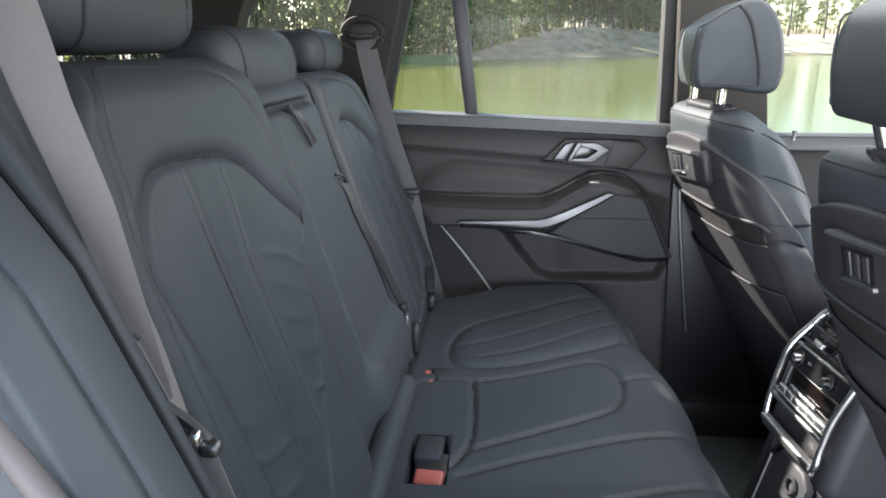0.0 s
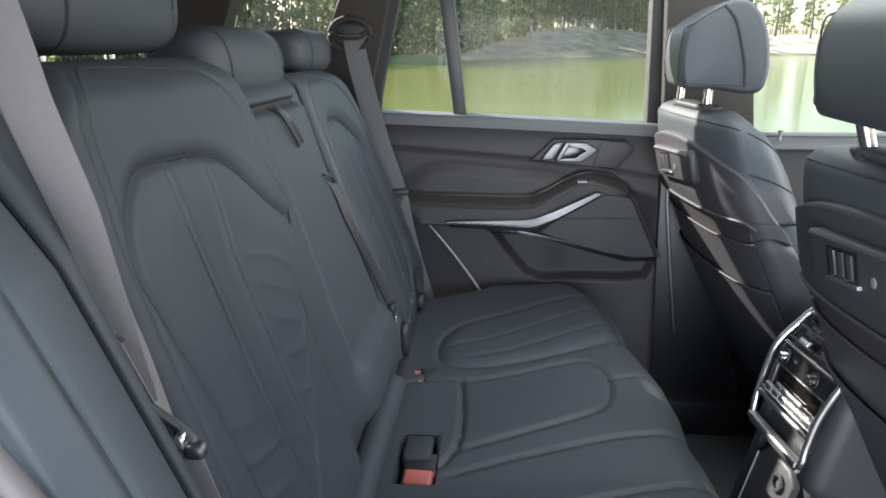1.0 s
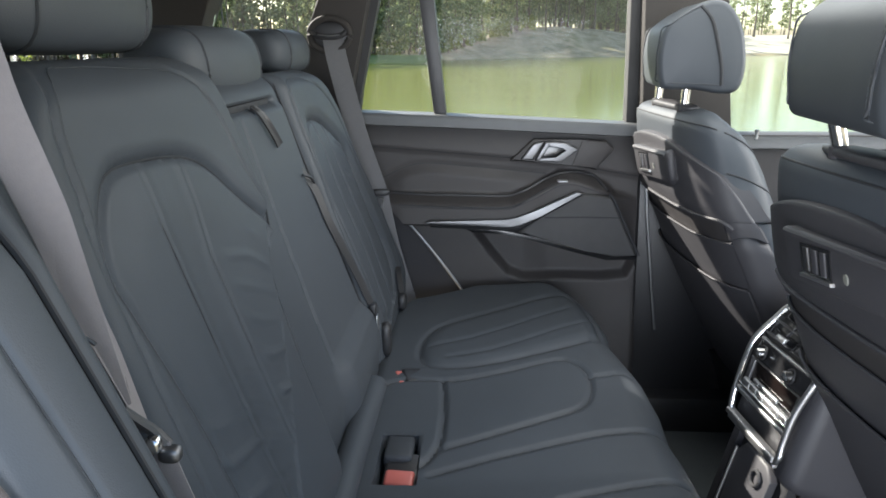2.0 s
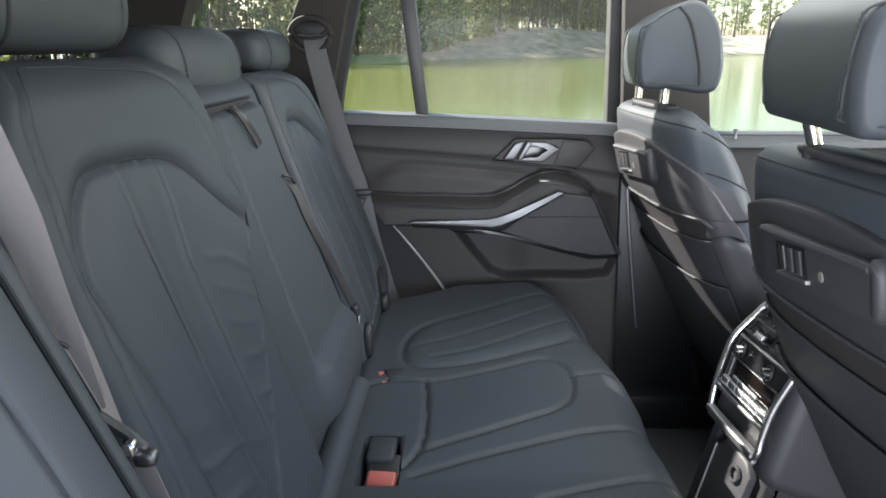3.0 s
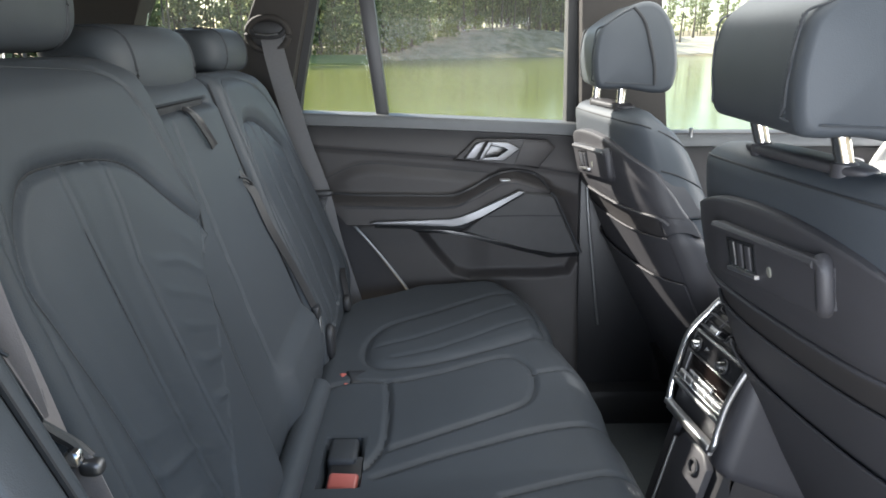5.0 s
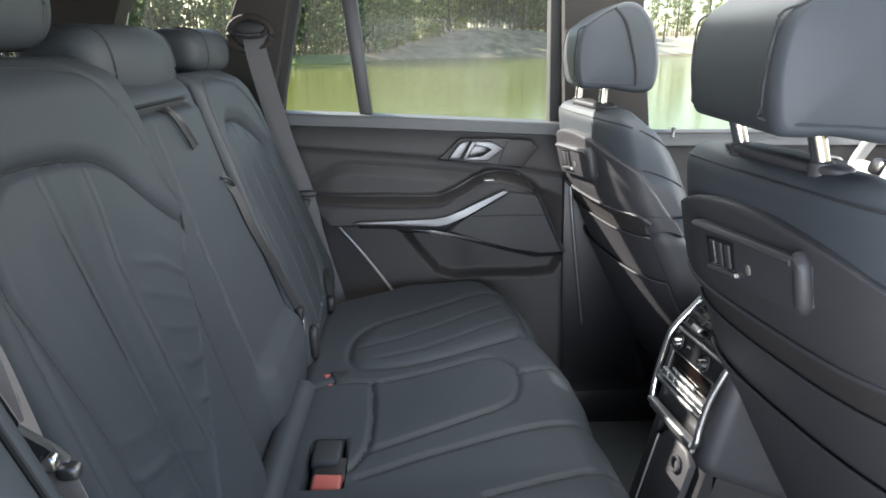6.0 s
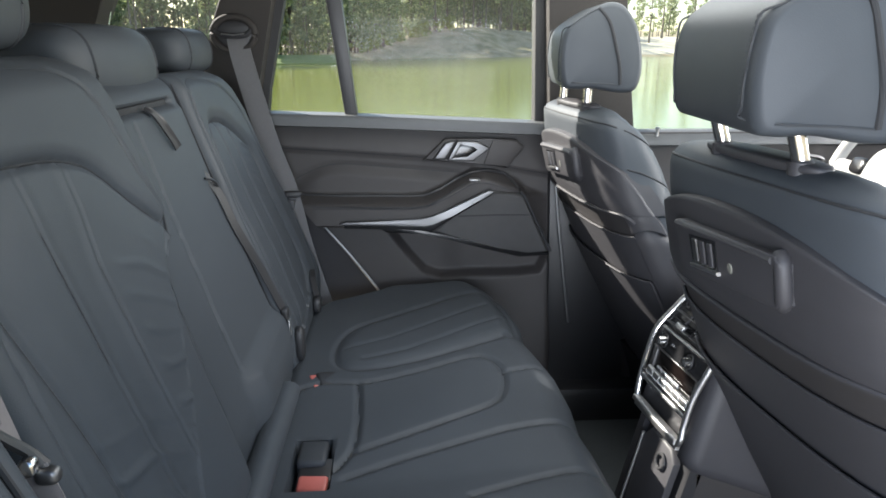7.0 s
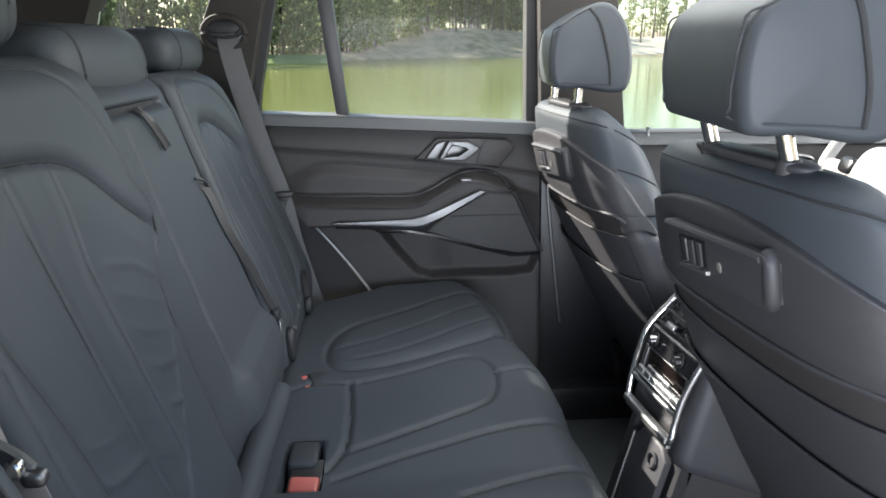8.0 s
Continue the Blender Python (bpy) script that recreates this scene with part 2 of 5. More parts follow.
GROUND = grass_material("dry_grass", (0.19, 0.16, 0.085), (0.33, 0.26, 0.175), 1.6)
LAWN = grass_material("lawn", (0.10, 0.14, 0.03), (0.14, 0.17, 0.045), 1.0)
# dry grass in a paler tone that carries the glare of full sun
MEADOW = grass_material("dry_meadow_sunlit", (0.42, 0.38, 0.30), (0.48, 0.43, 0.33), 0.8)

LAKE = bpy.data.materials.new("lake_water")
LAKE.use_nodes = True
lake_nt = LAKE.node_tree
lb = lake_nt.nodes["Principled BSDF"]
lb.inputs["Base Color"].default_value = (0.135, 0.148, 0.032, 1)
lb.inputs["Roughness"].default_value = 0.13
lb.inputs["IOR"].default_value = 1.22
lco, lmap, lno, lbp = (lake_nt.nodes.new(k) for k in ("ShaderNodeTexCoord", "ShaderNodeMapping", "ShaderNodeTexNoise", "ShaderNodeBump"))
lmap.inputs["Scale"].default_value = (0.8, 1.6, 1)
lno.inputs["Scale"].default_value, lno.inputs["Detail"].default_value = 1.6, 5
lbp.inputs["Strength"].default_value, lbp.inputs["Distance"].default_value = 0.35, 0.02
lake_nt.links.new(lco.outputs["Object"], lmap.inputs["Vector"])
lake_nt.links.new(lmap.outputs[0], lno.inputs["Vector"])
lake_nt.links.new(lno.outputs["Fac"], lbp.inputs["Height"])
lake_nt.links.new(lbp.outputs[0], lb.inputs["Normal"])


def shore(x):
    """How far off the far shore runs."""
    return along([(-400, 60), (-60, 78), (-24, 86), (-14, 92), (-8, 112), (0, 128), (14, 140), (45, 155), (80, 165), (400, 220)], x) + 1.2 * math.sin(x * 0.31) + 0.7 * math.sin(x * 0.83)


def land(x, y):
    """The height of the ground."""
    h = -0.02 - 2.4 * step(5.0, 9.0, y)
    d = y - shore(x)
    bank = along([(-400, 3), (-30, 1.0), (-12, 1.2), (0, 3.4), (9, 5.2), (18, 6.0), (32, 5.0), (44, 3.2), (60, 3.6), (400, 6)], x)
    if d > -6:
        h = -2.4 + 1.55 * step(-6, 0.3, d) + 0.25 * step(0, 1.0, d) + bank * step(0.0, 26.0, d) + 0.02 * max(0, d - 20)
        h += 0.25 * noise.noise(Vector((x * 0.13, y * 0.13, 0)))
    return h


def rows_of(lo, hi, fine, mid, grow=1.25):
    """Grid lines: fine steps round the middle part, growing outwards."""
    a = list(np.arange(mid[0], mid[1], fine))
    s, x = fine, mid[1]
    while x < hi:
        a.append(x)
        s *= grow
        x += s
    a.append(hi)
    s, x, front = fine, mid[0], []
    while True:
        s *= grow
        x -= s
        if x < lo:
            break
        front.append(x)
    return [lo] + front[::-1] + a


def grid_sheet(name, xs, ys, height, mat):
    verts = [(x, y, height(x, y)) for x in xs for y in ys]
    n = len(ys)
    faces = [(i * n + j, (i + 1) * n + j, (i + 1) * n + j + 1, i * n + j + 1) for i in range(len(xs) - 1) for j in range(n - 1)]
    me = bpy.data.meshes.new(name)
    me.from_pydata(verts, [], faces)
    me.materials.append(mat)
    me.polygons.foreach_set("use_smooth", [True] * len(me.polygons))
    return new(name, me)


gx = rows_of(-1500, 1500, 1.5, (-45, 100))
gy = sorted(set(rows_of(-1500, 60, 1.0, (-4, 12)) + rows_of(62, 2500, 1.5, (70, 200))))
tagged(grid_sheet("ground", gx, gy, land, GROUND), "dry grassy bank round the lake, patchy brown and green", "ground", kind="structure")
tagged(grid_sheet("water", [-1400, -200, 0, 200, 1400], [5.5, 60, 120, 200, 300], lambda x, y: WATER, LAKE), "still green pond water with faint ripples", "water", kind="structure")
lawn_bm = sheet(lambda u, v: (-34 + 27 * u, (lambda s: s - 1.6 + 7 * v)(along([(-34, 84), (-24, 86), (-16, 90.5), (-7, 93)], -34 + 27 * u)), WATER + 0.15 + 0.95 * v ** 0.6), 40, 10, (0, 0, -1.2))
meadow = sheet(lambda u, v: (lambda x: (x, shore(x) + 1.5 + 62 * v, land(x, shore(x) + 1.5 + 62 * v) + 0.06))(36 + 120 * u), 60, 40, (0, 0, -0.04))
tagged(link("meadow", meadow, MEADOW), "dry meadow above the shore, full sun in its pale colour", "meadow", kind="structure")
tagged(link("lawn", lawn_bm, LAWN), "bright mown lawn at the water's edge", "lawn", kind="structure")


def leaf_mat(name, c, warm):
    m = bpy.data.materials.new(name)
    m.use_nodes = True
    nt = m.node_tree
    b = nt.nodes["Principled BSDF"]
    b.inputs["Roughness"].default_value = 0.65
    geo, ramp = nt.nodes.new("ShaderNodeNewGeometry"), nt.nodes.new("ShaderNodeValToRGB")
    ramp.color_ramp.elements[0].color = (*[v * 0.55 for v in c], 1)
    ramp.color_ramp.elements[1].color = (*warm, 1)
    mid = ramp.color_ramp.elements.new(0.6)
    mid.color = (*c, 1)
    nt.links.new(geo.outputs["Random Per Island"], ramp.inputs[0])
    nt.links.new(ramp.outputs[0], b.inputs["Base Color"])
    tl, mix, out = nt.nodes.new("ShaderNodeBsdfTranslucent"), nt.nodes.new("ShaderNodeMixShader"), nt.nodes["Material Output"]
    nt.links.new(ramp.outputs[0], tl.inputs["Color"])
    mix.inputs[0].default_value = 0.5
    nt.links.new(b.outputs[0], mix.inputs[1])
    nt.links.new(tl.outputs[0], mix.inputs[2])
    nt.links.new(mix.outputs[0], out.inputs["Surface"])
    return m


LEAF = leaf_mat("pine_foliage", (0.20, 0.245, 0.115), (0.38, 0.40, 0.19))
LEAF_YOUNG = leaf_mat("young_foliage", (0.15, 0.19, 0.04), (0.27, 0.29, 0.07))
BARK = material("bark", (0.13, 0.105, 0.085), 0.9, scale=6, vary=0.3, bump=0.8, bump_scale=20, dist=0.02)

rng = np.random.default_rng(5)


def leaves(centers, radii, count, size):
    """Many small bent leaf clumps round the centres: vertices and faces."""
    c = np.repeat(np.array(centers, float), count, 0)
    r = np.repeat(np.array(radii, float), count, 0)
    n = len(c)
    d = rng.normal(size=(n, 3))
    d /= np.linalg.norm(d, axis=1, keepdims=True)
    p = c + d * r * rng.uniform(0.25, 1.0, (n, 1)) ** 0.6
    a = rng.normal(size=(n, 3))
    a /= np.linalg.norm(a, axis=1, keepdims=True)
    b = np.cross(a, rng.normal(size=(n, 3)))
    b /= np.linalg.norm(b, axis=1, keepdims=True)
    s = size * rng.uniform(0.5, 1.4, (n, 1))
    q = np.cross(a, b)
    v = np.stack([p - a * s, p + b * s * 0.55 + q * s * 0.2, p + a * s, p - b * s * 0.55 + q * s * 0.2], 1).reshape(-1, 3)
    f = np.arange(4 * n).reshape(n, 4)
    return v.tolist(), f.tolist()


def mesh_of(name, verts, faces, mat, parent=None):
    me = bpy.data.meshes.new(name)
    me.from_pydata(verts, [], faces)
    me.materials.append(mat)
    ob = new(name, me)
    if parent is not None:
        ob.parent = parent
    return ob


def pine(x, y, tall, r, crown_from, seed):
    """A pine: a bent tapered trunk with limbs and a ragged crown."""
    rr = random.Random(seed)
    z = land(x, y) - 0.3
    t = thing("pine_tree", "tall pine with a bare trunk on the far bank", "tree", (x, y, z), group="pines on the bank")
    lean = (rr.uniform(-0.02, 0.02), rr.uniform(-0.02, 0.02))
    pts = [(lean[0] * h + 0.1 * math.sin(h * 0.4 + seed), lean[1] * h, h) for h in np.linspace(0, tall, 9)]
    bm = tube(pts, [r * (1 - 0.8 * k / 8) * (1.35 if k == 0 else 1) for k in range(9)], 8)
    centers, radii = [], []
    for k in range(16):
        h = crown_from + (tall - crown_from) * (k + 0.5) / 16
        ang, out = rr.uniform(0, 6.28), rr.uniform(0.6, 2.4) * (1.15 - h / tall * 0.8)
        e = (pts[4][0] * h / tall * 2 + out * math.cos(ang), out * math.sin(ang), h + 0.3 * out)
        limb = tube([(lean[0] * h, lean[1] * h, h), ((lean[0] * h + e[0]) / 2, e[1] / 2, h + 0.1), e], [0.06, 0.045, 0.015], 5)
        me = bpy.data.meshes.new("limb")
        limb.to_mesh(me)
        limb.free()
        bm.from_mesh(me)
        bpy.data.meshes.remove(me)
        centers.append(e)
        radii.append((rr.uniform(0.6, 1.2), rr.uniform(0.6, 1.2), rr.uniform(0.35, 0.7)))
    part("trunk", bm, BARK, t)
    mesh_of("crown", *leaves(centers, radii, 45, 0.22), LEAF, t)


for k, (px, pd, tall, r) in enumerate(((3, 24, 17, 0.2), (8.5, 22, 19, 0.23), (11.5, 27, 18, 0.2), (15, 20, 18, 0.2), (18, 26, 20, 0.24), (21.5, 29, 19, 0.2), (24.5, 22, 17, 0.19),
                                       (28, 27, 21, 0.24), (52, 20, 19, 0.27), (58, 23, 20, 0.3), (61, 28, 19, 0.24), (65, 18, 18, 0.26), (71, 24, 21, 0.3), (79, 21, 20, 0.28))):
    pine(px, shore(px) + pd, tall, r, 6.5 if px < 40 else 8.5, k)

# the wood behind, too many trees to count
wood_c, wood_r, sticks = [], [], bmesh.new()
wr = random.Random(11)
for k in range(640):
    x = wr.uniform(-95, 58) if k < 400 else wr.uniform(58, 150) if k < 450 else wr.uniform(-70, 0) if k < 560 else wr.uniform(-4, 58)
    near = along([(-100, 3), (-14, 4), (-6, 8), (4, 22), (14, 32), (30, 34), (44, 42), (58, 62), (150, 75)], x)
    y = shore(x) + near + abs(wr.gauss(0, 12))
    if near_line(x, y, [(-20, 92), (-48, 114)]) < 2.2:
        continue
    g = land(x, y)
    tall = wr.uniform(9, 18)
    low = wr.choice((0.6, 1.0, 2.5)) if near < 12 or k % 3 == 0 else wr.uniform(0.6, 3.0)
    seg = tube([(x, y, g - 0.5), (x + wr.uniform(-0.3, 0.3), y, g + tall * 0.5), (x + wr.uniform(-0.5, 0.5), y, g + tall)], [0.17, 0.12, 0.03], 5)
    me = bpy.data.meshes.new("stick")
    seg.to_mesh(me)
    seg.free()
    sticks.from_mesh(me)
    bpy.data.meshes.remove(me)
    for j in range(12):
        h = low + (tall - low) * (j + wr.random()) / 12
        w = 2.3 * (1.1 - 0.75 * h / tall)
        wood_c.append((x + wr.uniform(-w, w), y + wr.uniform(-w, w) * 0.8, g + h))
        wood_r.append((wr.uniform(0.7, 1.5), wr.uniform(0.7, 1.4), wr.uniform(0.5, 1.0)))
tagged(link("far_wood_trunks", sticks, BARK), "grey-brown trunks of the wood beyond the lake", "trunks", kind="stuff")
tagged(mesh_of("far_wood", *leaves(wood_c, wood_r, 30, 0.34), LEAF), "dense green wood beyond the lake", "wood", kind="stuff")
# low bushes along the edge of the wood
bush_c, bush_r = [], []
for k in range(70):
    x = wr.uniform(-30, 12)
    y = shore(x) + along([(-30, 4), (-10, 5), (0, 14), (12, 22)], x) + wr.uniform(-1, 4)
    for j in range(5):
        bush_c.append((x + wr.uniform(-0.8, 0.8), y, land(x, y) + wr.uniform(0.2, 2.6)))
        bush_r.append((wr.uniform(0.4, 0.9), wr.uniform(0.4, 0.9), wr.uniform(0.4, 0.9)))
tagged(mesh_of("bushes", *leaves(bush_c, bush_r, 30, 0.2), LEAF_YOUNG), "yellow-green bushes at the edge of the wood", "bushes", kind="stuff")
# a tree that hangs over the near bank, seen by the rear side window
branch_c, branch_r = [], []
near_tree = thing("bank_tree", "leafy tree with yellow-green leaves on the near bank", "tree", (-13.5, 19.0, -2.4))
limbs = tube([(0, 0, 0), (0.2, 0, 3), (0.1, 0.2, 6), (0.5, 0, 9)], [0.22, 0.18, 0.14, 0.05], 8)
for j in range(26):
    ang, h, out = wr.uniform(0, 6.28), wr.uniform(3.2, 9), wr.uniform(0.6, 2.6)
    e = (0.2 + out * math.cos(ang), out * math.sin(ang), h)
    seg = tube([(0.2, 0, h * 0.8), ((0.2 + e[0]) / 2, e[1] / 2, h * 0.93), e], [0.05, 0.035, 0.01], 5)
    me = bpy.data.meshes.new("limb")
    seg.to_mesh(me)
    seg.free()
    limbs.from_mesh(me)
    bpy.data.meshes.remove(me)
    branch_c.append(e)
    branch_r.append((0.6, 0.6, 0.45))
part("trunk", limbs, BARK, near_tree)
mesh_of("crown", *leaves(branch_c, branch_r, 130, 0.07), LEAF_YOUNG, near_tree)

SEAL = material("pale_rubber", (0.11, 0.095, 0.095), 0.7)
# ---------------------------------------------------------------- the car's shell


def structure(name, bm, mat, label, category, smooth=40):
    return tagged(link(name, bm, mat, None, "", smooth), label, category, kind="structure")


structure("floor", box((-0.35, 0.26, 0.43), (1.75, 1.72, 0.47), 0.01), CARPET, "black carpeted car floor", "floor")
structure("ceiling", box((-1.35, 0.22, 1.70), (1.15, 1.665, 1.74), 0.02), HEADLINER, "grey fabric headliner of the car", "ceiling")
structure("wall_front", box((1.70, 0.22, 0.43), (1.76, 1.74, 1.15), 0.01), BLACK, "black bulkhead under the windscreen", "wall")
structure("wall_back", box((-1.42, 0.22, 0.43), (-1.36, 1.74, 1.22), 0.01), PILLAR, "dark trim inside the tailgate", "wall")
structure("cargo_floor", box((-1.36, 0.26, 0.70), (-0.42, 1.72, 0.74), 0.01), CARPET, "black carpeted load floor", "floor")
structure("wall_near_front", box((0.72, 0.17, 0.43), (1.70, 0.22, 1.20), 0.01), DOOR_HARD, "dark lining of the closed front door", "wall")
structure("wall_near_back", box((-1.36, 0.17, 0.43), (-0.46, 0.22, 1.62), 0.01), PILLAR, "dark trim behind the open rear door", "wall")
# out of view at the door aperture, added to keep light off the bolster
structure("aperture_blocker", box((-0.46, 0.17, 0.43), (-0.285, 0.22, 1.62), 0.02), PILLAR, "dark aperture edge out of view, added to shade the bolster", "pillar")
structure("door_seal_near", tube(smooth_line([(-0.31, 0.262, 1.34), (-0.262, 0.266, 1.251), (-0.24, 0.266, 1.213), (-0.17, 0.266, 1.09), (-0.10, 0.26, 0.96)], 5), 0.007, 10), SEAL, "pale rubber door seal on the aperture", "trim")
structure("sill_near", box((-0.35, 0.16, 0.30), (0.72, 0.26, 0.46), 0.02), PAINT, "grey painted door sill", "sill")
structure("wall_far_back", box((-1.36, 1.66, 0.43), (-0.36, 1.72, 1.26), 0.01), PILLAR, "dark load bay side trim", "wall")
structure("roof_rail_far", box((-1.36, 1.57, 1.62), (1.1, 1.665, 1.72), 0.02), HEADLINER, "headliner edge over the far doors", "trim")
structure("sill_far", box((-0.35, 1.57, 0.42), (1.70, 1.72, 0.565), 0.02), BLACK, "dark plastic sill under the far doors", "sill")
structure("roof_rail_near", box((-1.36, 0.18, 1.60), (1.1, 0.30, 1.72), 0.03), HEADLINER, "headliner edge over the open door", "trim")


def prism(poly, y0, y1, bev=0.006):
    """A piece of the far side: an outline in x and z, from y0 (towards the cabin) to y1."""
    return plate(poly, lambda a, b, h: (a, y1 - h, b), y1 - y0, bev)


# pillars of the far side
structure("pillar_c", prism([(-0.41, 1.20), (-0.30, 1.20), (-0.312, 1.27), (-0.307, 1.32), (-0.26, 1.53), (-0.235, 1.64), (-0.335, 1.64), (-0.40, 1.46), (-0.43, 1.36)], 1.60, 1.70, 0.012), PILLAR, "dark brown cloth-covered pillar behind the rear door", "pillar")
structure("pillar_b", prism([(0.372, 1.225), (0.350, 1.64), (0.53, 1.64), (0.585, 1.225)], 1.615, 1.70, 0.014), PILLAR, "dark pillar between the far doors", "pillar")
structure("pillar_b_lower", prism([(0.398, 0.55), (0.376, 1.223), (0.592, 1.223), (0.61, 0.55)], 1.622, 1.70, 0.014), BLACK, "black plastic lower pillar between the doors", "pillar")
structure("pillar_d", prism([(-0.74, 1.20), (-0.66, 1.20), (-0.66, 1.46), (-0.57, 1.64), (-0.95, 1.64)], 1.60, 1.70, 0.01), PILLAR, "dark pillar beside the rear side window", "pillar")
structure("pillar_a", prism([(1.52, 1.2), (1.60, 1.2), (1.16, 1.66), (1.06, 1.66)], 1.60, 1.70, 0.01), PILLAR, "dark windscreen pillar", "pillar")


def window(name, poly, y, label):
    w = structure(name, prism(poly, y, y + 0.004, 0), GLASS, label, "window", smooth=0)
    w.visible_shadow = False
    return w


window("window_1", [(-0.113, 1.24), (0.40, 1.22), (0.37, 1.66), (-0.12, 1.66)], 1.672, "clear glass of the rear door window")
window("window_2", [(-0.34, 1.24), (-0.113, 1.24), (-0.14, 1.66), (-0.25, 1.66)], 1.676, "small fixed pane behind the window post")
window("window_3", [(-0.72, 1.22), (-0.38, 1.22), (-0.33, 1.64), (-0.60, 1.64)], 1.68, "rear side window behind the seat")
window("window_4", [(0.57, 1.20), (1.55, 1.20), (1.12, 1.66), (0.53, 1.66)], 1.672, "clear glass of the front door window")

# ---------------------------------------------------------------- the far rear door
BELT = [(-0.36, 1.274), (-0.30, 1.272), (-0.112, 1.266), (0.021, 1.261), (0.40, 1.244)]
SEAM_UP = [(-0.40, 1.199), (-0.269, 1.194), (-0.114, 1.183), (0.09, 1.167), (0.281, 1.142), (0.42, 1.118)]
ARM_TOP = [(-0.40, 1.076), (-0.199, 1.075), (0.022, 1.072), (0.072, 1.074), (0.132, 1.100), (0.185, 1.129), (0.215, 1.132), (0.241, 1.125), (0.30, 1.105), (0.32, 1.09), (0.42, 1.06)]
ARM_LOW = [(-0.40, 1.012), (-0.131, 1.012), (0.07, 1.005), (0.22, 0.964), (0.305, 0.939), (0.42, 0.942)]
MID = curve2([(-0.239, 1.118), (-0.155, 1.152), (-0.033, 1.147), (0.159, 1.130)], 5)
POCKET = [(-0.038, 1.004), (0.02, 0.925), (0.066, 0.872), (0.109, 0.857), (0.31, 0.857), (0.372, 0.864), (0.391, 0.90), (0.391, 0.925), (0.305, 0.935), (0.22, 0.960), (0.078, 0.996)]
REAR_EDGE = [(0.40, 0.10), (0.845, -0.048), (0.957, -0.133), (1.065, -0.227), (1.142, -0.306), (1.28, -0.37)]


def door_skin(x, z):
    """How far the door's lining stands at x and z."""
    belt, seam, top, low = along(BELT, x), along(SEAM_UP, x), along(ARM_TOP, x), along(ARM_LOW, x)
    y = 1.632 + 0.018 * step(seam, belt, z)
    y += 0.006 * step(seam + 0.004, seam - 0.012, z)
    y += dent(abs(z - seam), 0.002, 0.004)
    d = near_line(x, z, MID)
    y += dent(d, 0.0022, 0.006)
    y -= 0.010 * step(0.0, 0.03, along(MID, x) - z) * step(-0.25, -0.18, x) * step(0.18, 0.1, x) if -0.25 < x < 0.18 else 0
    arm = step(top + 0.006, top - 0.012, z) * step(low - 0.012, low + 0.004, z)
    y -= 0.060 * arm * step(0.40, 0.27, x)
    y -= 0.014 * step(top - 0.012, top, z) * step(top + 0.014, top, z) * step(0.33, 0.28, x)
    below = step(low + 0.002, low - 0.010, z)
    y -= 0.006 * below
    if inside(x, z, POCKET):
        y += 0.030 * step(0.0, 0.022, near_line(x, z, POCKET + POCKET[:1]))
    y += 0.03 * step(0.85, 0.60, z) * -1
    y += edge(max(0.0, 0.402 - x), 0.02)
    return y


def door_point(u, v):
    z = 0.50 + (1.268 - 0.50) * v
    x0 = along([(a, b) for a, b in REAR_EDGE], z)
    x = x0 + (0.402 - x0) * u
    z = min(z, along(BELT, x) - 0.001)
    return (x, door_skin(x, z), z)


door = thing("door_1", "closed far rear door with dark soft lining and satin trim", "door", kind="structure")
part("lining", sheet(door_point, 170, 190, (0, 0.03, 0)), DOOR_SOFT, door)


seam_line([(a, along(SEAM_UP, a)) for a in np.linspace(-0.30, 0.398, 40)], lambda a, b: (a, door_skin(a, b) - 0.0002, b), door)
seam_line(MID, lambda a, b: (a, door_skin(a, b) - 0.0002, b), door, 0.0009)
seam_line([(a, along(ARM_TOP, a) - 0.016) for a in np.linspace(-0.19, 0.30, 50)], lambda a, b: (a, door_skin(a, b) - 0.0002, b), door, 0.0009)


def on_door(lift):
    """Lays flat outlines on the door, lift metres towards the cabin from y = 1.62."""
    return lambda a, b, h: (a, 1.62 - lift - h, b)


# padded ledge under the glass
part("window_ledge", sheet(lambda u, v: (-0.34 + 0.735 * u, 1.671 - 0.058 * math.sin(v * math.pi / 2), along(BELT, -0.34 + 0.735 * u) + 0.007 - 0.003 * v - 0.026 * max(0.0, (v - 0.72) / 0.28) ** 2), 60, 24, (0, 0.02, -0.004)), BELT_PAD, door, "grey padded ledge")
part("window_post", prism([(-0.114, 1.262), (-0.084, 1.262), (-0.117, 1.56), (-0.125, 1.64), (-0.157, 1.64), (-0.147, 1.53)], 1.642, 1.685, 0.004), BLACK, door, "slanting black window post")
part("window_frame", prism([(-0.312, 1.268), (-0.297, 1.268), (-0.288, 1.33), (-0.235, 1.56), (-0.225, 1.64), (-0.245, 1.64), (-0.262, 1.53), (-0.306, 1.32)], 1.652, 1.69, 0.003), RUBBER, door, "black rear window seal")
part("window_frame", prism([(0.343, 1.25), (0.372, 1.248), (0.352, 1.64), (0.33, 1.64)], 1.650, 1.69, 0.004), RUBBER, door, "black front window seal")
# inner handle in its bezel
part("handle_bezel", plate([(0.069, 1.164), (0.123, 1.216), (0.227, 1.215), (0.294, 1.212), (0.314, 1.194), (0.274, 1.143), (0.205, 1.159)], on_door(-0.008), 0.012, 0.004), DOOR_HARD, door, "dark grey handle bezel")
part("bezel_inlay", plate([(0.237, 1.211), (0.291, 1.209), (0.309, 1.193), (0.271, 1.148), (0.217, 1.156)], on_door(0.004), 0.004, 0.002), DOOR_SOFT, door, "flat dark inlay beside the handle")
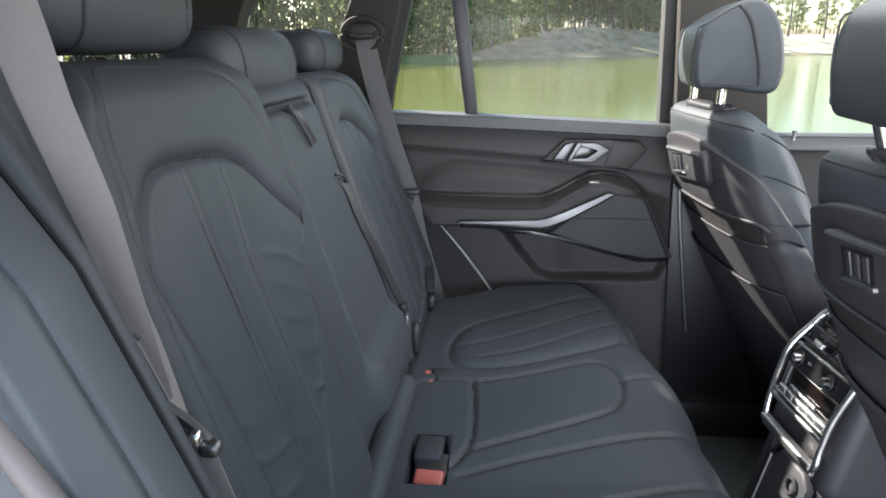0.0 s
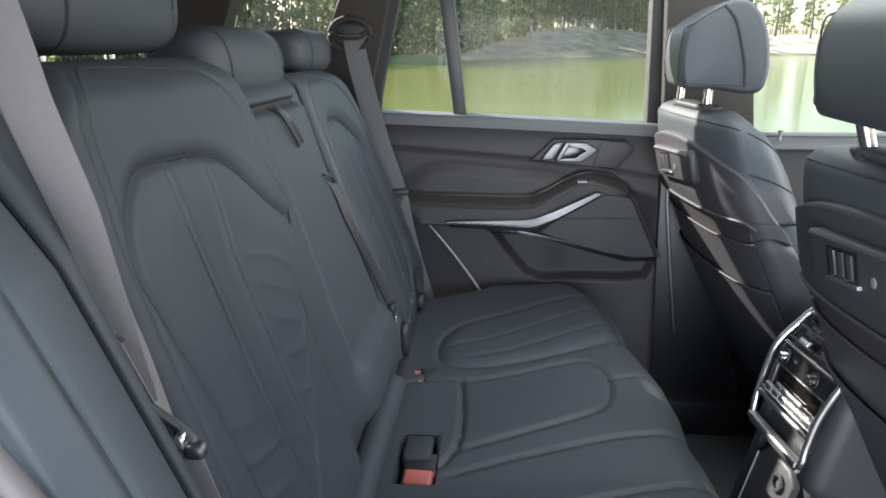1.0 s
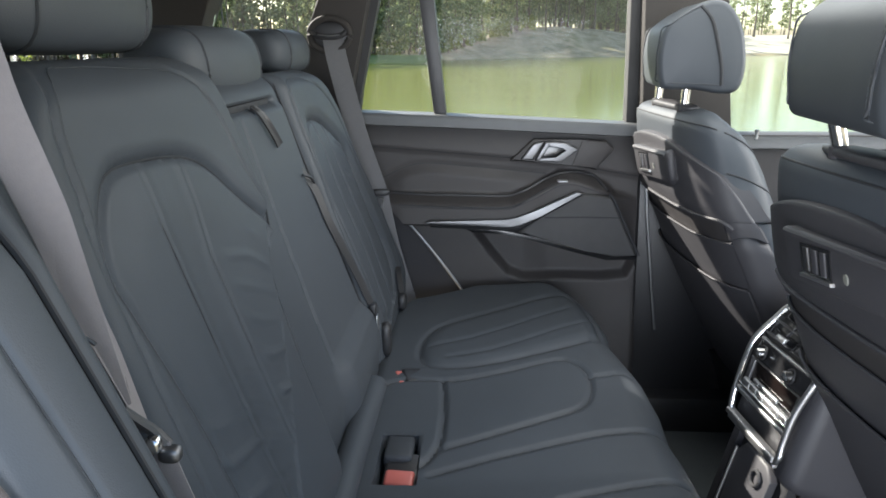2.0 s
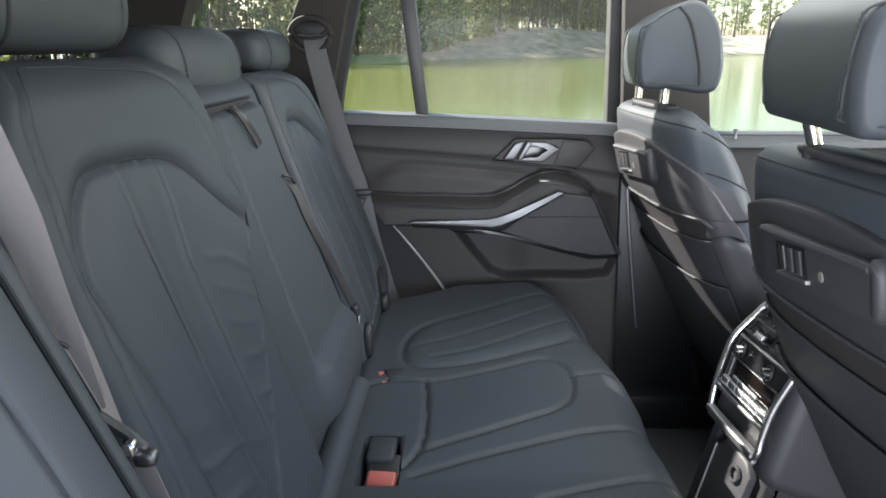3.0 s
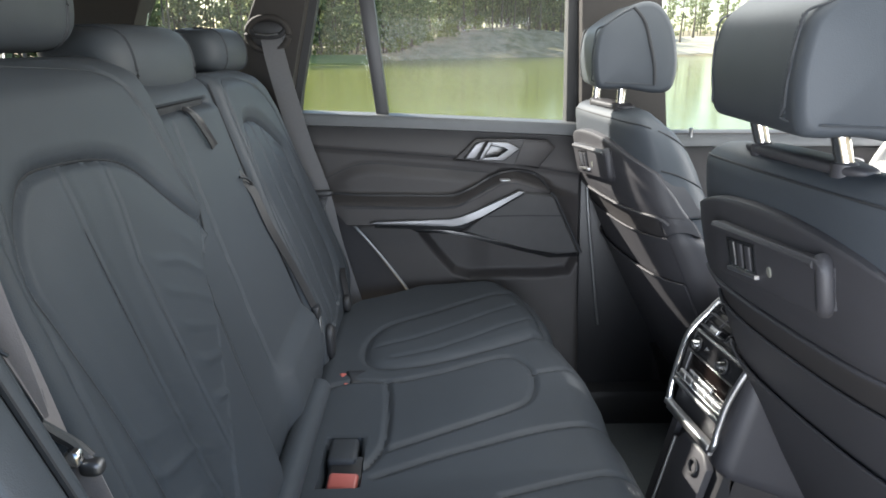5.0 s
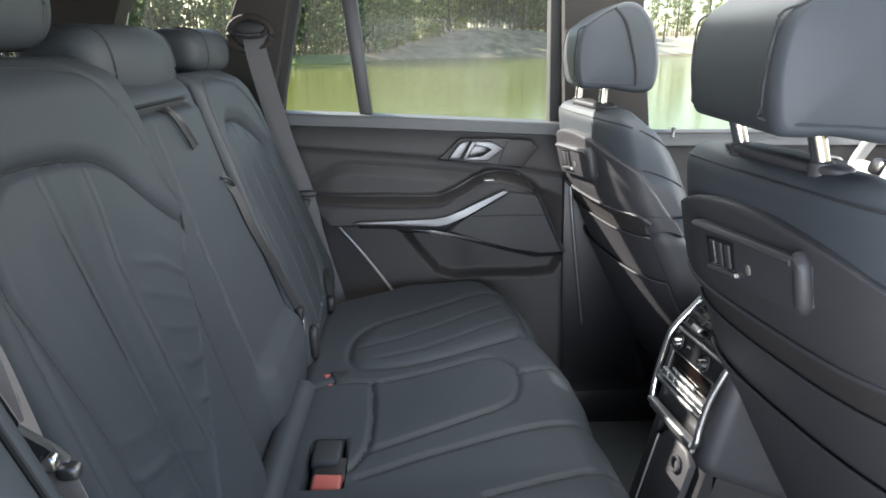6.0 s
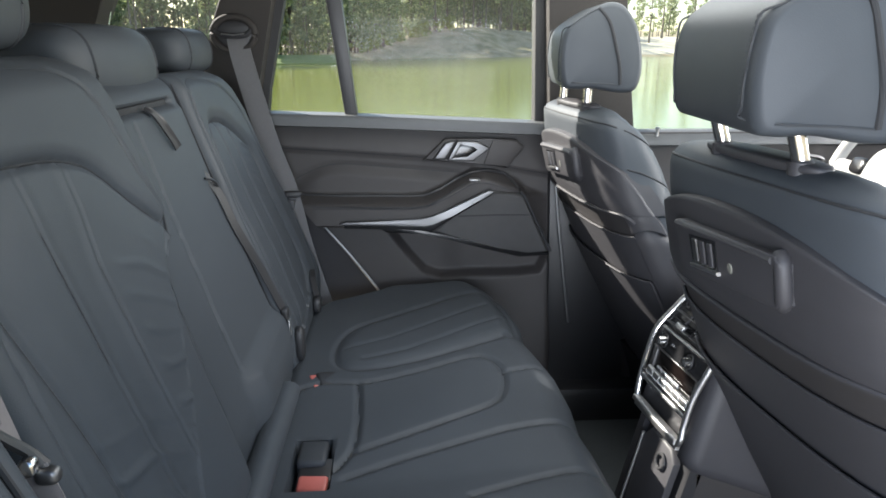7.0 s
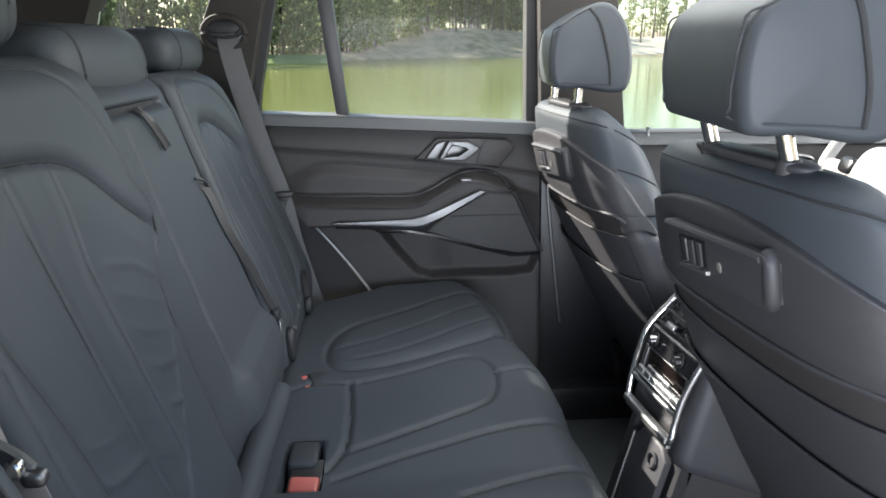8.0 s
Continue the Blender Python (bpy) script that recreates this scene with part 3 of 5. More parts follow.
handle = part("door_handle", plate([(0.094, 1.169), (0.122, 1.207), (0.147, 1.212), (0.123, 1.168)], on_door(0.003), 0.014, 0.004, 3), SATIN_DARK, door, "satin chrome door pull")
part("pull", plate([(0.149, 1.212), (0.197, 1.210), (0.228, 1.195), (0.189, 1.164), (0.128, 1.167), (0.133, 1.174), (0.176, 1.172), (0.205, 1.192), (0.190, 1.201), (0.153, 1.202)], on_door(0.004), 0.018, 0.003, 3), SATIN_DARK, handle)
part("pull", plate([(0.128, 1.170), (0.150, 1.211), (0.163, 1.210), (0.140, 1.169)], on_door(0.004), 0.019, 0.003, 3), SATIN_DARK, handle)
part("recess", plate([(0.137, 1.171), (0.159, 1.204), (0.196, 1.200), (0.204, 1.191), (0.177, 1.169)], on_door(0.003), 0.005, 0.001), GLOSS, handle, "dark finger cup")
# dark tubes drawing the shade below the overhanging pad
part("arm_shade_line", tube(smooth_line([(a, door_skin(a, b) - 0.001, b) for a, b in [(-0.220, 1.082), (-0.141, 1.079), (-0.033, 1.078), (0.061, 1.078), (0.107, 1.093), (0.151, 1.116), (0.190, 1.133), (0.235, 1.135), (0.275, 1.124), (0.299, 1.097)]], 6), 0.0048, 8), BLACK, door, "dark strip for the shade under the upper pad")
part("arm_shade_line", tube(smooth_line([(a, door_skin(a, b) - 0.0004, b) for a, b in [(-0.194, 1.064), (-0.073, 1.061), (0.061, 1.061), (0.106, 1.078), (0.151, 1.103), (0.195, 1.125)]], 6), 0.0016, 6), SEAM, door, "seam line, its crease shade in the colour along the armrest")
# satin strip that sweeps up from the armrest
part("trim_strip", plate([(-0.131, 1.0255), (-0.11, 1.030), (0.06, 1.0325), (0.085, 1.0375), (0.12, 1.053), (0.222, 1.102), (0.237, 1.099), (0.135, 1.041), (0.092, 1.021), (0.07, 1.018), (-0.11, 1.021)], on_door(0.058), 0.012, 0.002, 2), SATIN_DARK, door, "satin silver strip")
# the shadow under the satin strip, laid on as a black plate
part("strip_shadow_gap", plate([(-0.118, 1.0215), (0.07, 1.0185), (0.09, 1.0165), (0.20, 1.077), (0.20, 1.073), (0.088, 1.0045), (0.05, 1.007), (-0.12, 1.013)], on_door(0.060), 0.004, 0.001), GLOSS, door, "black plate for the shadow under the strip")
SPEAKER = [(0.090, 1.002), (0.145, 1.042), (0.236, 1.096), (0.300, 1.089), (0.305, 1.082), (0.372, 0.948), (0.319, 0.945), (0.25, 0.959), (0.16, 0.985)]
part("speaker_grille", plate(SPEAKER, on_door(0.040), 0.024, 0.005, 3), GRILLE, door, "dark grey cloth speaker cover")
part("grille_crease", tube([(0.150, 1.5565, 1.040), (0.24, 1.5565, 1.042), (0.325, 1.5565, 1.041)], 0.0016, 6), SEAM, door)
part("grille_rim", tube([(p, 1.572, q) for p, q in ((0.300, 1.094), (0.311, 1.083), (0.380, 0.944))], 0.004, 6), SEAM, door)
part("lower_band", plate([(-0.040, 1.007), (0.05, 1.001), (0.078, 0.999), (0.16, 0.981), (0.25, 0.955), (0.319, 0.941), (0.378, 0.944), (0.378, 0.932), (0.305, 0.929), (0.22, 0.951), (0.12, 0.983), (0.06, 0.991), (-0.02, 0.996)], on_door(0.030), 0.014, 0.004), GLOSS, door, "gloss black band")
part("switch", box((0.176, 1.546, 1.126), (0.20, 1.566, 1.130), 0.002), SATIN, door, "small window switch")
part("door_seal", tube(smooth_line([(-0.303, 1.604, 1.140), (-0.224, 1.602, 1.064), (-0.130, 1.602, 0.956), (-0.046, 1.602, 0.842), (0.0, 1.602, 0.76)], 5), 0.0035, 6), SATIN, door, "bright edge strip")
part("lining", sheet(lambda u, v: (0.402 + 0.02 * u, 1.634 + 0.02 * u, 0.55 + 0.69 * v), 2, 10, (0, 0.02, 0)), DOOR_HARD, door, "hard plastic door edge")
structure("pillar_seal", tube(smooth_line([(0.392, 1.604, 1.12), (0.402, 1.604, 1.03), (0.420, 1.604, 0.90), (0.443, 1.604, 0.74)], 5), 0.0035, 8), SATIN, "bright edged seal at the door pillar", "trim")
# trim beside the seat, behind the door
structure("trim_wheel_arch", sheet(lambda u, v: ((lambda z: (along(REAR_EDGE, z) - 0.004) * u + (1 - u) * (along(REAR_EDGE, z) - 0.26))(0.6 + 0.66 * v), 1.610 + 0.02 * (1 - u) + 0.008 * math.sin(3.1 * u), 0.6 + 0.66 * v), 20, 40, (0, 0.04, 0)), SEAT_PLASTIC, "grey plastic trim over the wheel arch", "trim")
# far front door
fdoor = thing("door_2", "closed far front door with a dark lining", "door", kind="structure")
part("lining", sheet(lambda u, v: (0.60 + 1.0 * u, 1.640 - 0.012 * step(0.9, 0.7, v) - 0.04 * step(0.62, 0.55, v) * step(0.4, 0.5, v), 0.5 + 0.725 * v), 30, 70, (0, 0.03, 0)), DOOR_SOFT, fdoor)
part("window_ledge", sheet(lambda u, v: (0.59 + 1.0 * u, 1.672 - 0.05 * math.sin(v * math.pi / 2), 1.196 + 0.034 * math.cos(v * math.pi / 2)), 20, 8, (0, 0.02, -0.004)), BELT_PAD, fdoor, "grey padded ledge")
part("lock_pin", tube([(0.64, 1.62, 1.218), (0.64, 1.62, 1.232), (0.64, 1.62, 1.240)], [0.004, 0.004, 0.006], 8), SATIN, fdoor, "small satin lock pin")
part("door_handle", tube(smooth_line([(0.95, 1.606, 1.150), (0.975, 1.602, 1.168), (1.02, 1.602, 1.170), (1.06, 1.606, 1.160), (1.03, 1.604, 1.146)], 5, True), 0.006, 8, True), SATIN_DARK, fdoor, "satin chrome door pull")

# ---------------------------------------------------------------- rear bench


def back_x(z):
    """The plane of the backrests."""
    return -0.225 - 0.32 * (z - 1.0)


def fold(y, z, y0, y1, z0, z1, depth=0.0022):
    """Slanting creases of worn leather inside a strip."""
    m = step(y0, y0 + 0.03, y) * step(y1, y1 - 0.03, y) * step(z0, z0 + 0.05, z) * step(z1, z1 - 0.05, z)
    if m <= 0:
        return 0.0
    w = math.sin((z + 0.42 * (y - y0)) * 165 + 3.0 * noise.noise(Vector((y * 12, z * 9, 2))))
    return depth * m * max(0.0, w) ** 3 * (0.6 + 0.8 * noise.noise(Vector((y * 9, z * 14, 7))))


bench = thing("rear_bench", "dark slate leather rear bench with stitched panels", "car seat")

# backrest towards the open door
N_RIGHT = [(0.78, 0.76), (0.95, 0.768), (1.03, 0.773), (1.126, 0.782), (1.175, 0.80), (1.20, 0.845), (1.23, 0.862), (1.30, 0.866), (1.37, 0.855), (1.40, 0.84), (1.418, 0.80)]
N_LEFT = [(0.78, 0.455), (1.0, 0.452), (1.2, 0.448), (1.36, 0.462), (1.405, 0.49), (1.418, 0.52)]
N_PANEL = curve2([(0.53, 0.86), (0.520, 1.03), (0.512, 1.12), (0.496, 1.215), (0.490, 1.255), (0.508, 1.295), (0.545, 1.325), (0.60, 1.328), (0.678, 1.320), (0.735, 1.300), (0.789, 1.252), (0.84, 1.214)], 4)
N_TOP = curve2([(0.455, 0.86), (0.470, 1.05), (0.478, 1.26), (0.490, 1.32), (0.500, 1.375), (0.525, 1.412), (0.566, 1.416), (0.645, 1.413), (0.748, 1.403), (0.798, 1.367), (0.824, 1.283), (0.846, 1.222), (0.80, 1.188), (0.768, 1.126), (0.757, 1.036), (0.752, 0.86)], 4)
N_ST1 = [(0.598, 0.84), (0.586, 1.15), (0.583, 1.27), (0.592, 1.325)]
N_ST2 = [(0.662, 0.84), (0.652, 1.12), (0.650, 1.22), (0.675, 1.318)]


def near_back(y, z):
    r, l = along(N_RIGHT, z), along(N_LEFT, z)
    h = 0.012
    h -= edge(min(r - y, y - l), 0.022)
    h -= edge(1.418 - z, 0.035)
    dp = near_line(y, z, N_PANEL)
    ins = l < y < r and inside(y, z, N_PANEL)
    h -= dent(dp, 0.0055, 0.0042)
    h += 0.004 * step(0.0, 0.05, dp) * (1 if ins else 0.0)
    if not ins:
        h += 0.005 * step(0.0, 0.02, dp)
    h -= dent(near_line(y, z, N_TOP), 0.0028, 0.003)
    if ins:
        h -= 0.002 * step(0.0, 0.02, y - along([(q, p) for p, q in N_ST1], z)) * step(0.0, 0.02, along([(q, p) for p, q in N_ST2], z) - y)
        h -= dent(abs(y - along([(q, p) for p, q in N_ST1], z)), 0.0014, 0.003) + dent(abs(y - along([(q, p) for p, q in N_ST2], z)), 0.0014, 0.003)
        h += fold(y, z, 0.655, 0.79, 0.94, 1.24, 0.0048) + fold(y, z, 0.50, 0.66, 0.93, 1.14, 0.0035)
    h += 0.0025 * noise.noise(Vector((y * 9, z * 7, 0)))
    h -= 0.03 * step(0.93, 0.80, z)
    return (back_x(z) + h, y, z)


def spread(left, right, z0, z1, fn):
    def at(u, v):
        z = z0 + (z1 - z0) * v
        a, b = along(left, z), along(right, z)
        return fn(a + (b - a) * u, z)
    return at


part("backrest", sheet(spread(N_LEFT, N_RIGHT, 0.79, 1.418, near_back), 150, 190, (-0.09, 0, -0.02)), LEATHER, bench, "leather backrest with a stitched panel")
lift = lambda f, d=0.0012: (lambda a, b: Vector(f(a, b)) + Vector((d, 0, d * 0.32)))
stitches("stitching", [(a + 0.006, b - 0.004) for a, b in N_TOP[10:-3]], lift(near_back), bench)
stitches("stitching", [(a - 0.006, b) for a, b in N_PANEL[1:20]], lift(near_back), bench)

seam_line(N_PANEL, lift(near_back, 0.0002), bench, 0.0014)
seam_line([(a, b) for a, b in N_ST1], lift(near_back, 0.0001), bench, 0.0008)
seam_line([(a, b) for a, b in N_ST2], lift(near_back, 0.0001), bench, 0.0008)
# folding middle part
C_LEFT = [(0.78, 0.69), (1.126, 0.70), (1.19, 0.72), (1.21, 0.77), (1.40, 0.77)]
C_RIGHT = [(0.78, 1.128), (1.0, 1.128), (1.2, 1.112), (1.40, 1.106)]


def mid_back(y, z):
    h = 0.002
    h -= edge(min(along(C_RIGHT, z) - y, 0.03), 0.010) + edge(y - along(C_LEFT, z), 0.03)
    h -= edge(1.386 - z, 0.03)
    h -= dent(abs(z - 1.347), 0.016, 0.0045) * step(0.865, 0.885, y) * step(1.085, 1.065, y)
    h += 0.009 * step(1.343, 1.333, z) * 0.4
    h -= dent(near_line(y, z, [(0.905, 1.33), (0.89, 1.2), (0.885, 0.99)]), 0.0028, 0.004)
    h += 0.016 * step(0.995, 0.966, z) * step(0.862, 0.92, y)
    h += 0.002 * noise.noise(Vector((y * 9, z * 7, 4)))
    h -= 0.035 * step(0.95, 0.82, z)
    return (back_x(z) + h, y, z)


part("middle_backrest", sheet(spread(C_LEFT, C_RIGHT, 0.79, 1.386, mid_back), 90, 180, (-0.06, 0, -0.02)), LEATHER, bench, "folding middle backrest")
# dark box that stands for the shade in the recess below the roll
part("grip_slot", box((back_x(1.347) - 0.012, 0.875, 1.339), (back_x(1.347) - 0.003, 1.07, 1.351), 0.003), SEAM, bench, "dark box for the shade in the slot")
# pull strap that hangs from the slot
strap = part("pull_strap", ribbon([(back_x(1.345) + 0.004, 0.958, 1.346), (back_x(1.335) + 0.012, 0.965, 1.335), (back_x(1.30) + 0.012, 0.986, 1.302), (back_x(1.285) + 0.011, 0.994, 1.286)], ((0.3, 1, 0), (0.3, 1, 0.3)), 0.008, 0.003), BLACK, bench, "dark folded pull strap")
part("strap_fold", ribbon([(back_x(1.345) + 0.006, 0.966, 1.345), (back_x(1.325) + 0.014, 0.975, 1.327), (back_x(1.29) + 0.014, 0.999, 1.289)], ((0.8, 1, 0), (0.8, 1, 0.2)), 0.008, 0.003), BLACK, strap)

# far backrest
F_LEFT = [(0.78, 1.142), (1.0, 1.142), (1.2, 1.126), (1.40, 1.118)]
F_RIGHT = [(0.78, 1.56), (0.95, 1.565), (1.05, 1.55), (1.2, 1.490), (1.30, 1.468), (1.345, 1.435), (1.370, 1.39), (1.386, 1.33)]
F_PANEL = curve2([(1.235, 0.88), (1.220, 0.96), (1.195, 1.09), (1.172, 1.20), (1.180, 1.275), (1.205, 1.297), (1.262, 1.296), (1.305, 1.284), (1.375, 1.245), (1.402, 1.21), (1.412, 1.14), (1.445, 1.02), (1.44, 0.96), (1.40, 0.92)], 4)
F_TOP = curve2([(1.158, 0.85), (1.160, 1.0), (1.145, 1.2), (1.140, 1.34), (1.16, 1.372), (1.25, 1.373), (1.335, 1.356), (1.40, 1.32), (1.428, 1.28), (1.448, 1.22), (1.505, 1.10), (1.525, 0.99), (1.50, 0.91)], 4)
F_ST1 = [(1.27, 0.86), (1.262, 1.05), (1.235, 1.2), (1.235, 1.295)]
F_ST2 = [(1.34, 0.86), (1.335, 1.05), (1.30, 1.2), (1.29, 1.29)]


def far_back(y, z):
    r, l = along(F_RIGHT, z), along(F_LEFT, z)
    h = 0.008
    h -= edge(min(r - y, y - l), 0.025)
    h -= edge(1.386 - z, 0.03)
    dp = near_line(y, z, F_PANEL)
    ins = inside(y, z, F_PANEL)
    h -= dent(dp, 0.006, 0.0045)
    h += 0.008 * step(0.0, 0.03, dp) * (0 if ins else 1) + 0.004 * step(0.0, 0.05, dp) * (1 if ins else 0)
    h -= dent(near_line(y, z, F_TOP), 0.0028, 0.003)
    if ins:
        h -= dent(abs(y - along([(q, p) for p, q in F_ST1], z)), 0.0035, 0.004) + dent(abs(y - along([(q, p) for p, q in F_ST2], z)), 0.0035, 0.004)
        h += fold(y, z, 1.31, 1.42, 1.12, 1.28, 0.004)
    h += 0.0025 * noise.noise(Vector((y * 9, z * 7, 9)))
    h -= 0.03 * step(0.93, 0.80, z)
    return (back_x(z) + h, y, z)


part("backrest", sheet(spread(F_LEFT, F_RIGHT, 0.79, 1.386, far_back), 120, 170, (-0.09, 0, -0.02)), LEATHER, bench, "far leather backrest with a stitched panel")
stitches("stitching", F_TOP[4:-3], lift(far_back), bench)
seam_line(F_PANEL, lift(far_back, 0.0002), bench, 0.0014)
seam_line([(along(F_LEFT, z) - 0.002, z) for z in np.linspace(0.9, 1.37, 30)], lambda a, b: (back_x(b) + 0.0, a, b), bench, 0.0018)
seam_line([(along(N_RIGHT, z) + 0.003, z) for z in np.linspace(0.9, 1.37, 40)], lambda a, b: (mid_back(a, b)[0] + 0.0005, a, b), bench, 0.0022)
part("backrest_carrier", sheet(lambda u, v: (back_x(0.8 + 0.56 * v) - 0.075, 0.40 + 1.20 * u, 0.8 + 0.56 * v), 4, 4, (-0.03, 0, 0)), CARPET, bench, "dark carpeted back of the bench")

# side bolster beside the open door


def bolster(u, v):
    z = 0.86 + 0.60 * v
    a = math.pi * (0.02 + 0.62 * u)
    xc = -0.288 - 0.40 * (z - 1.21) - 0.25 * max(0.0, z - 1.31)
    x, y = xc + 0.072 * math.sin(a) ** 0.75, 0.322 - 0.068 * math.cos(a)
    d = abs(u - 0.36)
    k = dent(d, 0.002, 0.02) + 0.012 * step(0.95, 1.0, v) + 0.010 * step(0.90, 1.0, u) + dent(abs(u - 0.58 - 0.12 * (1 - v)), 0.003, 0.016)
    return (x - k, y + 0.3 * k, z)


part("side_bolster", sheet(bolster, 60, 80, (-0.06, 0.03, 0)), LEATHER, bench, "padded bolster beside the door opening")


def flank(u, v):
    """The inner side of the bolster, down to the hanging belt."""
    z = 0.86 + 0.60 * v
    x0, x1 = -0.288 - 0.40 * (z - 1.21) - 0.25 * max(0.0, z - 1.31) + 0.066, -0.303 - 0.30 * (z - 1.352)
    k = step(0.0, 1.0, u)
    return (x0 + (x1 - x0) * k + 0.004 * math.sin(math.pi * u) - dent(u, 0.010, 0.22) - 0.010 * step(0.15, 0.6, u), 0.351 + 0.066 * u, z)


part("bolster_flank", sheet(flank, 40, 60, (-0.04, 0, 0)), LEATHER, bench, "inner side of the door bolster")
part("seam", tube([Vector(bolster(0.58 + 0.12 * (1 - v), v)) + Vector((0.0002, -0.0002, 0)) for v in np.linspace(0.3, 0.99, 40)], 0.0009, 6), LEATHER_DARK, bench, "seam line, its crease shade in the colour")
# dark tube painting the depth shade where bolster and flank meet
part("seam", tube([Vector(bolster(1.0, v)) + Vector((0.004, 0.0, 0)) for v in np.linspace(0.1, 0.99, 40)], 0.0022, 6), SEAM, bench, "dark line for the shade in the fold")
part("pull_loop", tube(smooth_line([(-0.275, 0.384, 1.252), (-0.264, 0.390, 1.249), (-0.258, 0.393, 1.243)], 4), 0.0015, 6), BLACK, bench, "small black loop")

# bench cushion
Z_TOP = 0.868
C_FRONT = [(0.30, 0.300), (0.60, 0.303), (0.77, 0.305), (0.86, 0.301), (0.915, 0.294), (1.0, 0.300), (1.10, 0.297), (1.20, 0.278), (1.247, 0.266), (1.32, 0.271), (1.42, 0.260), (1.50, 0.238), (1.56, 0.205), (1.60, 0.165), (1.612, 0.13)]
C_REAR = [(0.30, -0.20), (1.42, -0.20), (1.48, -0.17), (1.54, -0.06), (1.59, 0.0), (1.612, 0.03)]
Q_FAR = curve2([(-0.085, 1.130), (-0.112, 1.165), (-0.113, 1.24), (-0.085, 1.31), (-0.03, 1.36), (0.084, 1.425), (0.16, 1.47), (0.205, 1.47), (0.228, 1.40), (0.240, 1.28), (0.225, 1.238), (0.103, 1.176), (0.03, 1.145), (-0.03, 1.130)], 4, True)
Q_MID = curve2([(-0.060, 0.862), (0.04, 0.910), (0.132, 0.955), (0.172, 0.990), (0.190, 1.05), (0.188, 1.105), (0.165, 1.145), (0.13, 1.145), (0.05, 1.110), (-0.045, 1.078)], 4)
Q_NEAR = curve2([(-0.070, 0.800), (0.037, 0.849), (0.184, 0.897), (0.245, 0.910), (0.282, 0.914)], 4)
Q_NEAR2 = curve2([(0.10, 0.735), (0.20, 0.768), (0.25, 0.781), (0.29, 0.775)], 4)
Q_SLIT = curve2([(-0.066, 1.076), (-0.060, 1.013), (-0.058, 0.93), (-0.062, 0.871), (-0.080, 0.828), (-0.10, 0.81)], 4)
Q_BACK = [(-0.18, 1.033), (-0.16, 1.062), (-0.124, 1.078), (-0.045, 1.078)]
Q_SIDE = [(0.188, 1.080), (0.24, 1.096), (0.284, 1.106)]
Q_SIDE2 = [(0.228, 1.238), (0.27, 1.249)]
Q_BOX = [(-0.146, 0.775), (-0.146, 0.90), (-0.092, 0.90), (-0.088, 0.775)]
FAR_LINES = ([(-0.095, 1.215), (-0.02, 1.245), (0.195, 1.391)], [(-0.06, 1.165), (0.017, 1.189), (0.225, 1.318)])


def cushion(x, y):
    f, r = along(C_FRONT, y), along(C_REAR, y)
    h = Z_TOP + 0.012 * step(-0.1, 0.2, x) - 0.006
    h -= edge(max(0.0, f - x), 0.06) + edge(max(0.0, x - r), 0.03) + edge(max(0.0, 1.612 - y), 0.06)
    dq = near_line(x, y, Q_FAR + Q_FAR[:1])
    h -= dent(dq, 0.004, 0.006)
    if inside(x, y, Q_FAR):
        h += 0.004 * step(0, 0.03, dq) - sum(dent(near_line(x, y, l), 0.0025, 0.005) for l in FAR_LINES)
    dm = near_line(x, y, Q_MID)
    h -= dent(dm, 0.005, 0.005)
    h -= dent(near_line(x, y, Q_NEAR), 0.0045, 0.005) + dent(near_line(x, y, Q_NEAR2), 0.0045, 0.005)
    h -= dent(near_line(x, y, Q_SLIT), 0.006, 0.004) + dent(near_line(x, y, Q_BACK), 0.005, 0.004)
    h -= dent(near_line(x, y, Q_SIDE), 0.004, 0.004) + dent(near_line(x, y, Q_SIDE2), 0.006, 0.010)
    h += 0.010 * step(1.16, 1.30, y) * step(-0.1, 0.1, x) * 0.3
    h += 0.010 * step(0.80, 0.70, y)
    if inside(x, y, Q_BOX):
        h -= 0.055 * step(0.0, 0.006, near_line(x, y, Q_BOX + Q_BOX[:1]))
    h += 0.003 * noise.noise(Vector((x * 7, y * 7, 1)))
    return (x, y, h)


def cushion_at(u, v):
    y = 0.36 + (1.612 - 0.36) * v
    f, r = along(C_FRONT, y), along(C_REAR, y)
    return cushion(r + (f - r) * (1 - (1 - u) ** 1.25), y)


part("cushion", sheet(cushion_at, 130, 260, (0, 0, -0.10)), LEATHER, bench, "wide leather seat cushion with stitched inserts")
# front face below the cushion, in a darker tone than its top
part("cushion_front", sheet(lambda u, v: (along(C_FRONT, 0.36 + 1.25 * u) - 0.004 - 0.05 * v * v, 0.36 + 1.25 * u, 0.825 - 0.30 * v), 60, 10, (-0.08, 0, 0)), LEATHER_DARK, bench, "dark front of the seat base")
for line, r in ((Q_FAR + Q_FAR[:1], 0.001), (Q_MID, 0.0009), (Q_NEAR, 0.0009), (Q_NEAR2, 0.0009), (Q_SLIT, 0.0012), (Q_BACK, 0.0012), (Q_SIDE, 0.001)):
    seam_line(line, lambda a, b: cushion(a, b), bench, r)
part("pad_roll", tube(smooth_line([(-0.178, 1.03, 0.88), (-0.179, 0.94, 0.88), (-0.18, 0.858, 0.88), (-0.18, 0.775, 0.88), (-0.179, 0.704, 0.88), (-0.179, 0.638, 0.88)], 6), [0.008] + [0.021] * 29 + [0.019], 14, flat=0.9), LEATHER, bench, "rolled leather edge between backrest and cushion")


